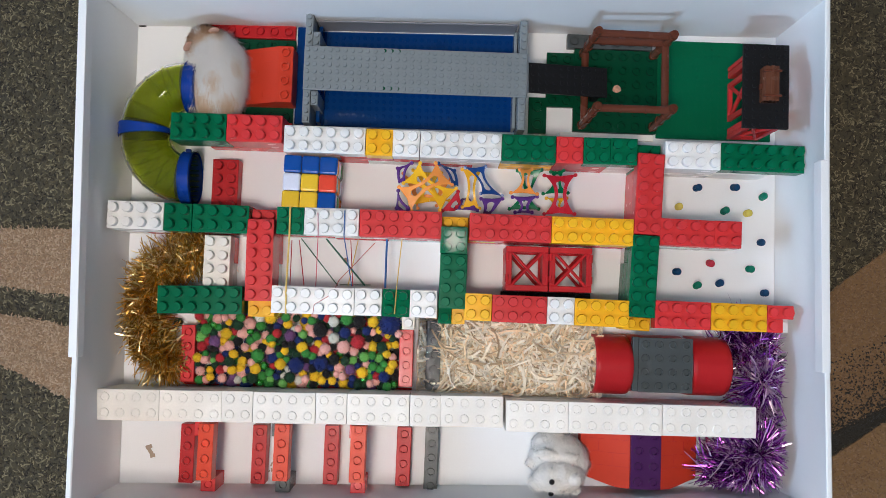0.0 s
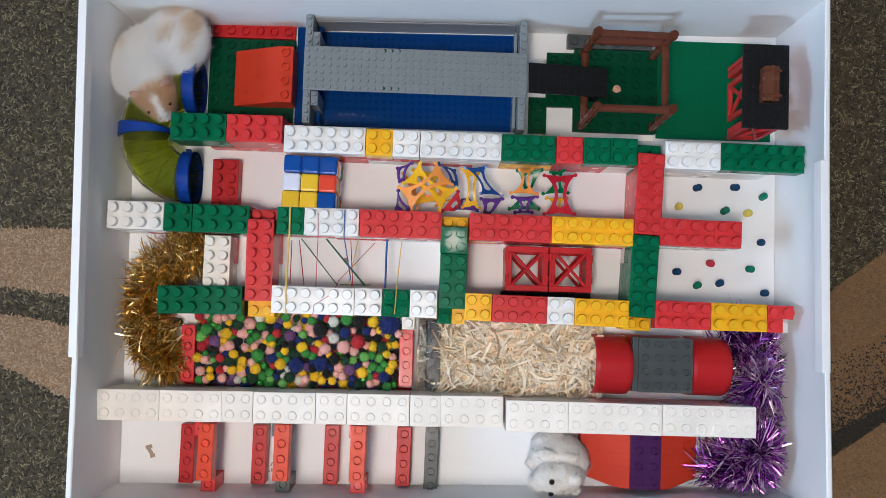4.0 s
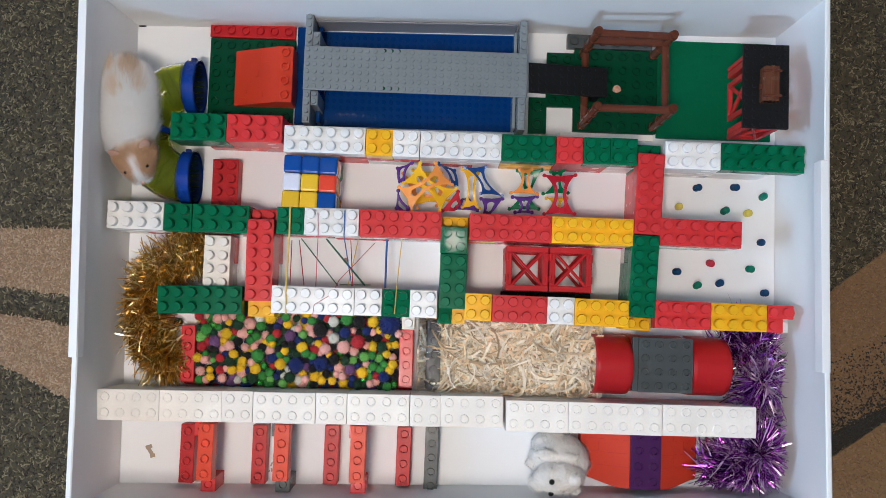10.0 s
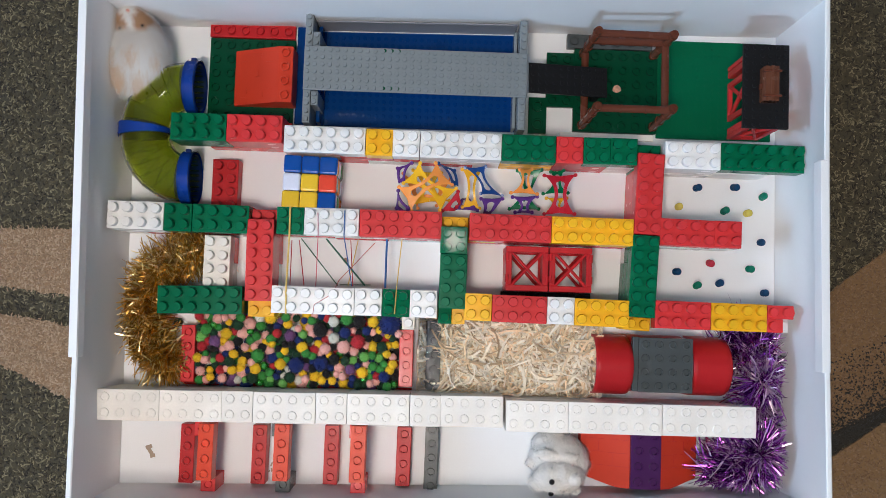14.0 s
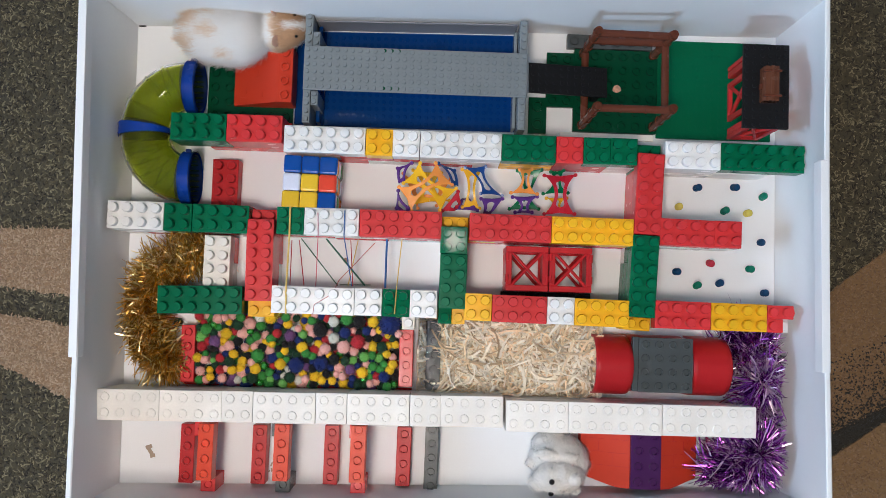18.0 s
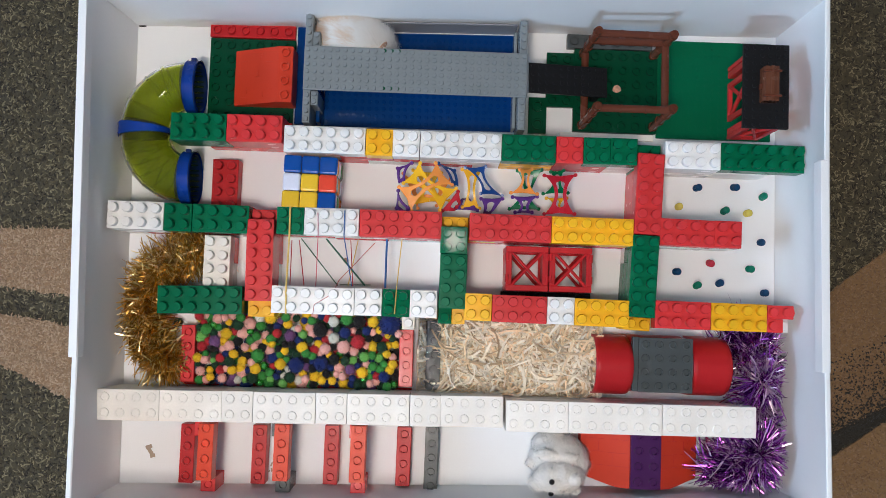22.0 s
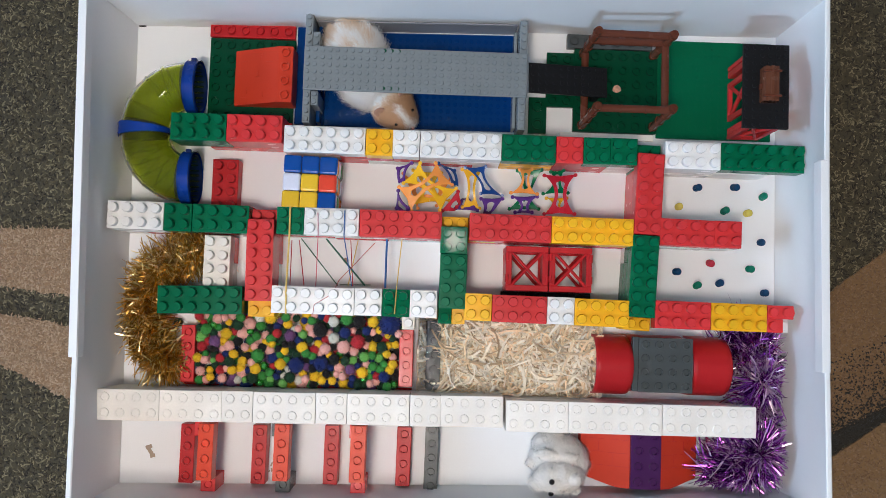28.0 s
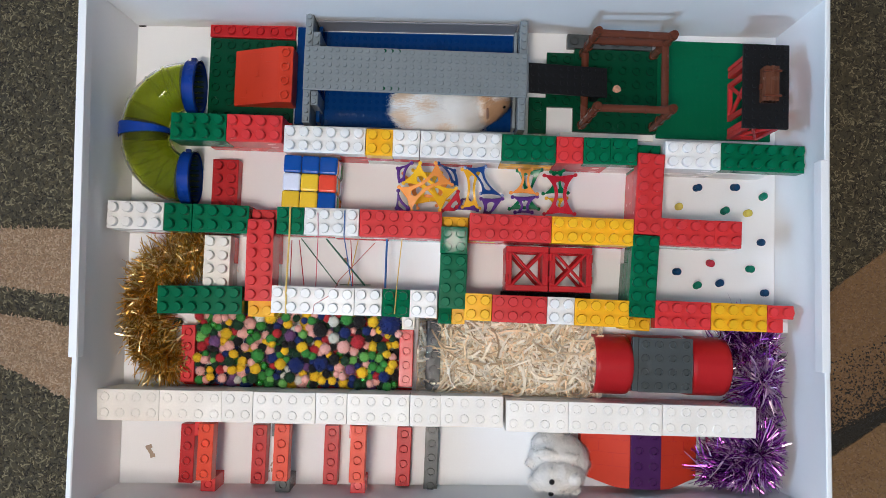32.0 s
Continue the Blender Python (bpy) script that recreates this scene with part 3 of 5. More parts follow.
for y in (0.5, 2.3):
    bm = bmesh.new()
    box(bm, -0.08, 1.58, y, y + 0.25, 0.3, 0.5, 0.02)
    part("chest_band", bm, BROWN, chest)
bm = bmesh.new()
box(bm, -0.2, 0.02, 1.2, 1.8, 0.35, 1.0, 0.04)
part("chest_lock", bm, BROWN, chest)
for x in (0.35, 0.85, 1.35):
    bm = bmesh.new()
    box(bm, x - 0.2, x + 0.2, -0.06, 3.56, 1.36 if x == 0.85 else 1.2, 1.56 if x == 0.85 else 1.4, 0.05)
    part("lid_slat", bm, CHEST, chest)
for y in (0.35, 2.9):
    bm = bmesh.new()
    box(bm, -0.06, 1.76, y, y + 0.22, 1.1, 1.62, 0.04)
    part("lid_band", bm, BROWN, chest)

# ---------------------------------------------------------------- the tube of two elbows
TUBE = material("green_clear_plastic", (0.66, 0.72, 0.10), 0.06, trans=0.95, ior=1.09, coat=0.4, stain=0.08, stain_size=20)


def sweep(bm, a0, a1, r, n=24, m=26, thick=0.16, start=0.0):
    """A piece of the bent pipe: an elliptical bend in plan between two angles, then straight on where it opens."""
    for rr, flip in ((r, False), (r - thick, True)):
        rings = []
        for i in range(n + 1):
            u = a0 + (a1 - a0) * i / n
            a = radians(min(max(u, 90), 270))
            run = max(90 - u, u - 270, 0) * 0.1
            p = Vector((TC[0] + TBX * math.cos(a) + run, TC[1] + TBY * math.sin(a), TC[2]))
            out = Vector((math.cos(a) / TBX, math.sin(a) / TBY, 0)).normalized()
            ring = []
            for k in range(m):
                b = k * math.tau / m
                q = p + out * rr * math.cos(b) + Vector((0, 0, rr * math.sin(b)))
                ring.append(bm.verts.new(q * C))
            rings.append(ring)
        for p, q in zip(rings, rings[1:]):
            for k in range(m):
                f = bm.faces.new((p[k], p[(k + 1) % m], q[(k + 1) % m], q[k]))
                f.smooth = True
                if flip:
                    f.normal_flip()


NAVY = plastic("navy_plastic", (0.004, 0.02, 0.12), rough=0.3)
tube = thing("pet_tube", (0, 0), "clear yellow-green plastic pet tunnel of two elbows with blue rings", "pet tunnel")
TC, TBX, TBY = (-28.4, 17.5, 2.95), 4.45, 5.0
bm = bmesh.new()
sweep(bm, 80, 180, 2.66, n=32)
upper_elbow = part("elbow", bm, TUBE, tube)
bm = bmesh.new()
sweep(bm, 180, 280, 2.66, n=32)
lower_elbow = part("elbow", bm, TUBE, tube)
for ob, angles in ((upper_elbow, (112, 128, 152)), (lower_elbow, (197, 209, 221, 234, 247))):
    for a in angles:
        bm = bmesh.new()
        sweep(bm, a, a + 1.4, 2.74, n=2, thick=0.12)
        part("moulded_rib", bm, TUBE, ob)
for a0, a1, lip in ((77, 90, 77), (174, 186, None), (270, 283, 282)):
    bm = bmesh.new()
    sweep(bm, a0, a1, 2.86, n=6, m=40, thick=0.3)
    ring = part("ring", bm, RINGBLUE, tube, "blue plastic joining ring")
    bm = bmesh.new()
    sweep(bm, a0 + (0 if lip == 77 else -4), a1 + (4 if lip == 77 else 0), 2.54, n=6, m=40, thick=0.05)
    part("ring_liner", bm, NAVY, ring, "dark blue inside of the ring")
    if lip:
        bm = bmesh.new()
        sweep(bm, lip, lip + 1.0, 3.0, n=2, m=40, thick=0.42)
        part("ring_lip", bm, NAVY, ring, "dark blue lip of the opening")
    for r, e in ((2.95, a0 + 1.5 if lip != 77 else a1 - 2.0), (2.95, a1 - 2.0 if lip != 282 else a0 + 1.0)):
        bm = bmesh.new()
        sweep(bm, e, e + 0.8, r, n=1, m=40, thick=0.12)
        part("ring_bead", bm, RINGBLUE, ring)
rnd = random.Random(31)
for ob, lo in ((upper_elbow, 105), (lower_elbow, 190)):
    for k in range(9):
        a, b = radians(lo + rnd.uniform(0, 62)), rnd.uniform(0.7, 2.3)
        out = Vector((math.cos(a) / TBX, math.sin(a) / TBY, 0)).normalized() * 2.66 * math.cos(b)
        bm = bmesh.new()
        ball(bm, (TC[0] + TBX * math.cos(a) + out.x, TC[1] + TBY * math.sin(a) + out.y, TC[2] + 2.66 * math.sin(b)), 0.15, 10, 6)
        part("moulded_dot", bm, TUBE, ob, smooth=True)
for x, y, z in ((-27.75, 25.35, 3.6), (-27.75, 15.3, 3.9), (-35.0 + 0.15, 17.0, 2.9)):
    bm = bmesh.new()
    box(bm, x - 0.3, x + 0.3, y - 0.22, y + 0.22, z - 0.3, z + 0.3, 0.12, 3)
    part("latch", bm, NAVY, tube, "blue latch on the ring")
tagged(part("toy_brick", brick_mesh(2, 4, P1, H1, DKRED), None, m=turned(-25.6, 9.1, 0)), "red toy brick lying in the corridor", "toy brick")

# ---------------------------------------------------------------- puzzle cube
cube = thing("puzzle_cube", (-14.35, 12.15), "scrambled stickerless puzzle cube, blue, yellow, white and red on top", "puzzle cube", turn=-1.2)
CB, CY, CW, CR, CG, CO = (plastic("cube_" + n, c, rough=0.2) for n, c in (("blue", (0.001, 0.06, 0.29)), ("yellow", (0.78, 0.48, 0.03)),
                          ("white", (0.66, 0.67, 0.78)), ("red", (0.7, 0.06, 0.03)), ("green", (0.01, 0.3, 0.06)), ("orange", (0.8, 0.22, 0.02))))
bm = bmesh.new()
box(bm, -2.7, 2.7, -2.7, 2.7, 0.02, 5.55, 0.2)
part("core", bm, BLACK, cube)
for i in range(3):
    for j in range(3):
        face = ((CY, CY, CB), (CW, CY, CR), (CB, CB, CB))[j][i]
        bm = bmesh.new()
        box(bm, -0.945, 0.945, -0.945, 0.945, -0.6, 0.16, 0.26, 4)
        part("cube_tile", bm, face, cube, m=turned((i - 1) * 1.9, (j - 1) * 1.9, 5.54))
        for side, mats in ((0, (CR, CG, CO)), (1, (CG, CO, CW)), (2, (CO, CY, CR)), (3, (CR, CW, CG))):
            bm = bmesh.new()
            box(bm, -0.93, 0.93, -0.93, 0.93, -0.6, 0.16, 0.3, 3)
            m = pose(0, 0, 0, 0, 0, side * 90) @ pose((i - 1) * 1.9 * C, -2.69 * C, (0.95 + j * 1.9) * C, 90, 0, 0)
            part("cube_tile", bm, mats[(i + j * 2 + side) % 3], cube, m=m)


# ---------------------------------------------------------------- curved plastic links in the corridor
def link_piece(parent, corners, mat, bulge=0.3, thick=0.15):
    """A springy plastic link: two webs with a rivet at each corner, joined by two straps that bow in round a drop-shaped hole."""
    pts = [Vector(p) for p in corners]
    if len(pts) == 3:
        along = (pts[1] - pts[0]).normalized() * 0.3
        pts = [pts[0], pts[1], pts[2] + along * 1.3, pts[2] - along * 1.3]
    a, b, c, d = pts
    up = (b - a).cross(c - a).normalized()
    up = -up if up.z < 0 else up
    slim = 0.33 if len(corners) == 4 else 0.12
    strap = min(0.105 if len(corners) == 4 else 0.2, 0.33 / max(0.5, ((b + c - a - d) * 0.5).length))
    bm = bmesh.new()
    n, rows = 26, []
    for k in range(n + 1):
        v = k / n
        waist = math.sin(math.pi * v)
        h = 0.5 - slim * waist ** 0.7
        w = max(0.001, (h - strap) * math.sqrt(max(0.0, 1 - ((v - 0.5) / 0.33) ** 6)))
        row = []
        for u in (-h - 0.01, -h * 0.97, -w, w, h * 0.97, h + 0.01):
            vv = v + (0.05 * (1 - (2 * u) ** 2) * (1 - 2 * v) ** 3 if abs(u) < 0.5 else 0)
            left, right = a.lerp(d, vv), b.lerp(c, vv)
            p = left.lerp(right, u + 0.5) + up * bulge * 2 * waist
            row.append((bm.verts.new((p + up * thick * 0.5) * C), bm.verts.new((p - up * thick * 0.5) * C)))
        rows.append(row)
    for r, q in zip(rows, rows[1:]):
        for e in (0, 1, 3, 4):
            bm.faces.new((r[e][0], r[e + 1][0], q[e + 1][0], q[e][0]))
            bm.faces.new((r[e + 1][1], r[e][1], q[e][1], q[e + 1][1]))
        for e in (0, 2, 3, 5):
            bm.faces.new((r[e][0], q[e][0], q[e][1], r[e][1]))
    for r in (rows[0], rows[-1]):
        for e in (0, 1, 3, 4):
            bm.faces.new((r[e][0], r[e][1], r[e + 1][1], r[e + 1][0]))
    bmesh.ops.recalc_face_normals(bm, faces=bm.faces)
    ob = part("link", bm, mat, parent)
    mid = (a + b + c + d) / 4
    for p in (pts if len(corners) == 4 else pts[:2] + [Vector(corners[2])]):
        p = p + (mid - p).normalized() * 0.12
        bm = bmesh.new()
        rod(bm, p - up * 0.085, p + up * 0.085, 0.20, n=14)
        rod(bm, p + up * 0.05, p + up * 0.12, 0.10, 0.07, n=10)
        part("rivet", bm, mat, ob)
    return ob


LY, LO, LP, LB, LR, LG = (plastic("link_" + n, c, rough=0.25) for n, c in (("yellow", (0.84, 0.46, 0.02)), ("orange", (0.90, 0.33, 0.07)),
                          ("purple", (0.105, 0.035, 0.23)), ("blue", (0.008, 0.055, 0.22)), ("red", (0.52, 0.02, 0.04)), ("green", (0.0, 0.16, 0.06))))
orb = thing("plastic_link_ball", (0, 0), "openwork ball of riveted yellow, orange and purple plastic links", "toy ball")
link_piece(orb, ((-2.8, 14.9, 4.6), (-4.6, 12.6, 4.4), (-0.45, 9.7, 4.4), (1.3, 12.2, 4.4)), LY, 0.35)
link_piece(orb, ((-1.05, 14.95, 4.6), (0.85, 12.6, 4.4), (-3.55, 9.6, 4.4), (-5.05, 12.15, 4.4)), LO, 0.45)
link_piece(orb, ((-5.3, 14.4, 3.2), (-3.6, 14.95, 4), (-4.7, 12.8, 3.6)), LP, 0.2)
link_piece(orb, ((-5.3, 10.0, 2.6), (-5.1, 12.0, 3.4), (-3.75, 9.7, 3.4)), LP, 0.2)
link_piece(orb, ((-0.9, 15.0, 4), (1.0, 14.4, 3.2), (1.05, 12.75, 3.4)), LB, 0.2)
link_piece(orb, ((1.45, 12.1, 3.6), (-0.3, 9.8, 3.6), (1.4, 10.4, 2.4)), LR, 0.2)
link_piece(orb, ((-4.8, 14.2, 1), (-3.0, 10.2, 0.7), (-0.8, 10.6, 0.7), (0.7, 13.8, 1)), LO, -0.2)
link_piece(orb, ((-3.9, 10.6, 1), (0.6, 11.2, 1), (-0.4, 14.4, 1), (-3.7, 14.6, 1)), LY, -0.2)
tun = thing("plastic_link_tunnel", (0, 0), "openwork tunnel of riveted blue, purple, orange and red plastic links", "toy tunnel")
link_piece(tun, ((1.75, 14.75, 2.0), (4.1, 14.8, 2.2), (3.9, 10.3, 2.0), (1.9, 10.4, 2.0)), LY, 0.2)
link_piece(tun, ((2.0, 14.7, 3.4), (4.3, 14.9, 3.6), (6.3, 11.7, 3.2), (3.85, 11.75, 3.6)), LB, 0.4)
link_piece(tun, ((3.85, 11.4, 3.4), (6.35, 11.5, 3.2), (4.6, 9.8, 2.4)), LP, 0.25)
link_piece(tun, ((1.1, 10.3, 1.6), (3.7, 10.1, 2.4), (2.4, 11.6, 0.6)), LP, 0.2)
link_piece(tun, ((7.9, 14.65, 4), (9.3, 14.7, 4), (10.0, 11.9, 3.9), (7.0, 11.95, 3.9)), LO, 0.35)
link_piece(tun, ((7.2, 11.65, 3.7), (10.05, 11.8, 3.7), (9.6, 10.0, 2.8), (7.6, 9.95, 2.8)), LP, 0.25)
link_piece(tun, ((7.8, 14.8, 2), (10.6, 14.9, 2.4), (9.2, 12.8, 0.8)), LG, 0.2)
link_piece(tun, ((11.4, 14.7, 2.8), (12.9, 14.9, 2.8), (13.5, 12.3, 2.6), (10.6, 12.1, 2.8)), LG, 0.25)
link_piece(tun, ((10.55, 14.1, 4), (14.05, 14.25, 4), (14.05, 9.85, 4), (10.65, 9.75, 4)), LR, 0.35)
link_piece(tun, ((11.1, 11.9, 1.6), (13.5, 12.0, 1.6), (13.3, 10.35, 1.4), (11.4, 10.3, 1.4)), LY, 0.15)
link_piece(tun, ((7.05, 10.5, 1.4), (10.5, 10.6, 1.4), (8.8, 11.8, 0.6)), LG, 0.2)

# ---------------------------------------------------------------- threads and rubber bands across the corridor
def thread(name, label, points, r, mat):
    cu = bpy.data.curves.new(name, "CURVE")
    cu.dimensions, cu.bevel_depth, cu.bevel_resolution = "3D", r * C, 2
    sp = cu.splines.new("POLY")
    sp.points.add(len(points) - 1)
    for p, q in zip(sp.points, points):
        p.co = (q[0] * C, q[1] * C, q[2] * C, 1)
    cu.materials.append(mat)
    return tagged(new(name, cu), label, "thread", "threads across the corridor")


TY, TR, TG, TB, TPK = (material("thread_" + n, c, 0.6, grain=0.2, grain_size=900) for n, c in (("yellow", (0.70, 0.48, 0.14)), ("red", (0.42, 0.03, 0.05)),
                       ("green", (0.015, 0.09, 0.06)), ("blue", (0.015, 0.10, 0.32)), ("pink", (0.58, 0.11, 0.17))))
thread("rubber_band", "yellow rubber band stretched between two brick walls", ((-16.1, 9.4, 6.4), (-16.1, 9.2, 6.5), (-16.1, 6.5, 6.3), (-16.2, 1.1, 6.3), (-16.1, -1.8, 6.4)), 0.10, TY)
thread("thread", "red thread stretched between two brick walls", ((-16.2, 6.1, 4), (-16.2, 1.3, 4)), 0.05, TR)
thread("thread", "red thread stretched between two brick walls", ((-15.4, 6.1, 4), (-14.7, 1.3, 4)), 0.05, TR)
thread("thread", "green thread stretched between two brick walls", ((-15.2, 6.3, 4), (-11.1, 1.4, 4)), 0.06, TG)
thread("rubber_band", "green rubber band stretched between two brick walls", ((-12.4, 6.3, 5), (-8.2, 1.5, 4)), 0.09, TG)
thread("rubber_band", "blue rubber band stretched between two brick walls", ((-10.4, 9.3, 6.4), (-10.4, 6.6, 6.3), (-9.6, 1.4, 4)), 0.055, TB)
thread("thread", "pink thread stretched between two brick walls", ((-13.2, 8.9, 6.4), (-13.1, 6.5, 6.3), (-13.3, 1.2, 5)), 0.045, TPK)
thread("thread", "red thread stretched between two brick walls", ((-7.3, 6.1, 4), (-10.9, 1.9, 5), (-11.3, 0.5, 6.4), (-13.2, -0.7, 6.4), (-13.3, -1.7, 6.3)), 0.035, TR)
thread("thread", "yellow thread stretched between two brick walls", ((-9.1, 6.4, 4), (-10, 1.4, 4)), 0.05, TY)
thread("rubber_band", "blue rubber band stretched between two brick walls", ((-6, 6.5, 4.5), (-6, 1.3, 4.5)), 0.11, TB)
thread("rubber_band", "yellow rubber band stretched between two brick walls", ((-4.4, 6.5, 4.5), (-4.7, 1.3, 6.2), (-4.8, -1.4, 6.4)), 0.06, TY)
thread("thread", "green thread stretched between two brick walls", ((-11.0, 1.5, 3), (-7.7, 1.6, 3)), 0.05, TG)
thread("thread", "red thread stretched between two brick walls", ((-9.9, 6.3, 4), (-9.5, 1.4, 4)), 0.05, TR)
# ---------------------------------------------------------------- red barn panels
barn = thing("toy_barn_gate", (6.6, 0.95), "pair of red toy barn panels with crosses on black strip", "toy gate", turn=0.3)
for k in range(2):
    base = turned(k * 4.62 + 0.15, 0.55, 0.0)
    W, Dp, T = 4.5, 4.72, 0.62
    panel = thing("barn_panel", (0, 0), "", "")
    panel.parent, panel.matrix_basis = barn, base
    for z0 in (0.0, 4.4):
        for x0, x1, y0, y1 in ((0, W, 0, T), (0, W, Dp - T, Dp), (0, T, T + 0.01, Dp - T - 0.01), (W - T, W, T + 0.01, Dp - T - 0.01)):
            bm = bmesh.new()
            box(bm, x0, x1, y0, y1, z0, z0 + 0.45, 0.06)
            part("frame_bar", bm, DKRED, panel)
    for x in (0.02, W - 0.37):
        bm = bmesh.new()
        box(bm, x, x + 0.35, 0.02, Dp - 0.02, 0.46, 4.39, 0.03)
        part("panel_side", bm, DKRED, panel)
    for a, b in (*(((T * 0.8, T * 0.8, z), (W - T * 0.8, Dp - T * 0.8, z)) for z in (0.3, 4.65)), *(((W - T * 0.8, T * 0.8, z), (T * 0.8, Dp - T * 0.8, z)) for z in (0.3, 4.65))):
        bm = bmesh.new()
        rod(bm, a, b, 0.17, n=8)
        part("cross_bar", bm, DKRED, panel)
    for x in (0.12, W - 0.12):
        bm = bmesh.new()
        for y0 in (0.9, 3.2):
            rod(bm, (x, y0, 4.82), (x, y0 + 0.8, 4.82), 0.2, n=8)
        part("hinge", bm, DKRED, panel)
bm = bmesh.new()
box(bm, -0.1, 9.7, -0.15, 0.5, 0, 1.6, 0.05)
for k in range(12):
    stud(bm, 0.3 + k * 0.8, 0.2, 1.6, 0.24, 0.15, 8)
part("base_strip", bm, BLACK, barn)

# ---------------------------------------------------------------- tinsel garlands
def tinsel(name, label, spine, count, length, mats, seed, spread=0.3, tufts=0.0, pale=None, bursts=()):
    """A garland: a twisted wire core with many thin foil strips standing straight off it, in tufts."""
    rnd = random.Random(seed)
    verts, faces, slots = [], [], []
    pts = [Vector(p) for p in spine]
    for k in range(count):
        t = rnd.random() * (len(pts) - 1)
        i = min(int(t), len(pts) - 2)
        tan = (pts[i + 1] - pts[i]).normalized()
        p = pts[i].lerp(pts[i + 1], t - i) + Vector((rnd.gauss(0, 1), rnd.gauss(0, 1), rnd.gauss(0, 0.6))) * spread
        d = Vector((rnd.gauss(0, 1), rnd.gauss(0, 1), rnd.gauss(0.1, 0.9)))
        d = d - tan * d.dot(tan) * 0.6 + tan * rnd.gauss(0.2, 0.3)
        comb = Vector((noise.noise(p * 0.55), noise.noise(p * 0.55 + Vector((7, 0, 0))), noise.noise(p * 0.55 + Vector((0, 7, 0)))))
        d = (d.normalized() + comb * tufts).normalized()
        ln = length * rnd.uniform(0.6, 1.1)
        light = pale and rnd.random() < (0.75 if math.sin(p.y * 1.33 + 0.4 * p.x + 1.5) > 0.45 else 0.08)
        for at, share in bursts:
            if rnd.random() < share:
                p, d = Vector(at) + Vector((rnd.gauss(0, 0.35), rnd.gauss(0, 0.35), 0)), Vector((rnd.gauss(0, 1), rnd.gauss(0, 1), abs(rnd.gauss(0.1, 0.5)))).normalized()
                ln, light = length * rnd.uniform(0.8, 1.15), rnd.random() < 0.25
        side = d.cross(Vector((rnd.gauss(0, 1), rnd.gauss(0, 1), rnd.gauss(0, 1)))).normalized() * rnd.uniform(0.055, 0.125)
        droop = Vector((rnd.gauss(0, 0.2), rnd.gauss(0, 0.2), -0.25)) * ln
        tip = p + d * ln + droop
        if not (XW + 0.3 < tip.x < XE and tip.y > -18.8):
            continue
        n = len(verts)
        for q in range(4):
            u = q / 3
            r = p + d * ln * u + droop * u * u
            r.z = max(r.z, 0.08)
            tw = side * (1 - 0.55 * u)
            verts += [tuple((r + tw) * C), tuple((r - tw) * C)]
        for q in range(3):
            faces.append((n + 2 * q, n + 2 * q + 1, n + 2 * q + 3, n + 2 * q + 2))
            slots.append(len(mats) if light else k % len(mats))
    me = bpy.data.meshes.new("foil_fringe")
    me.from_pydata(verts, [], faces)
    for m in (*mats, pale or mats[0]):
        me.materials.append(m)
    me.polygons.foreach_set("material_index", slots)
    ob = thing(name, (0, 0), label, "tinsel")
    part("foil_fringe", me, None, ob)["kind"] = "stuff"
    bm = bmesh.new()
    for a, b in zip(pts, pts[1:]):
        rod(bm, a, b, 0.12, n=6)
    part("core_wire", bm, mats[0], ob)
    return ob


GOLD = material("gold_foil", (0.62, 0.36, 0.08), 0.3, metal=1.0, island=0.35)
GOLD2 = material("bright_gold_foil", (0.95, 0.72, 0.36), 0.3, metal=1.0, island=0.3)
VIOLET = material("purple_foil", (0.28, 0.06, 0.37), 0.25, metal=1.0, island=0.4)
VIOLET2 = material("bright_purple_foil", (0.66, 0.42, 0.70), 0.26, metal=1.0, island=0.3)
PALEFOIL = material("pale_lilac_foil", (0.68, 0.52, 0.62), 0.4, metal=0.85, island=0.3)
VIOLET3 = material("magenta_foil", (0.50, 0.10, 0.52), 0.2, metal=1.0, island=0.3)


def arc_spine(points, n=30):
    """A smooth line through a few points."""
    pts = [Vector(p) for p in points]
    out = []
    for k in range(len(pts) - 1):
        a, b = pts[max(k - 1, 0)], pts[k]
        c, d = pts[k + 1], pts[min(k + 2, len(pts) - 1)]
        for s in range(n // (len(pts) - 1)):
            t = s / (n // (len(pts) - 1))
            out.append(0.5 * ((2 * b) + (c - a) * t + (2 * a - 5 * b + 4 * c - d) * t * t + (3 * b - a - 3 * c + d) * t ** 3))
    return out + [pts[-1]]


tinsel("gold_tinsel", "curved gold tinsel garland in the tray's corner", arc_spine(((-26.3, 4.6, 2.2), (-28.6, 4.0, 2.2), (-31.0, 2.2, 2.3), (-32.2, -0.6, 2.3), (-32.2, -3.6, 2.3), (-30.8, -6.3, 2.3), (-29.2, -7.2, 2.0)), 36),
       11500, 2.1, (GOLD, GOLD2, GOLD), 11, 0.75, 0.75)
tinsel("purple_tinsel", "tangled purple tinsel garland beside the red tunnel", arc_spine(((31.8, -3.6, 2.0), (33.9, -3.6, 2.6), (34.9, -5.6, 3.0), (34.3, -9.0, 2.8), (34.3, -12.5, 2.8), (33.8, -14.6, 3.2), (32.2, -16.2, 3.8), (30.4, -16.6, 3.2)), 42),
       14000, 2.9, (VIOLET, VIOLET3, VIOLET, VIOLET, VIOLET3, VIOLET2), 12, 0.75, 0.8, PALEFOIL, (((34.0, -14.6, 4.6), 0.09), ((33.2, -16.6, 4.2), 0.05), ((34.2, -7.2, 4.2), 0.025)))

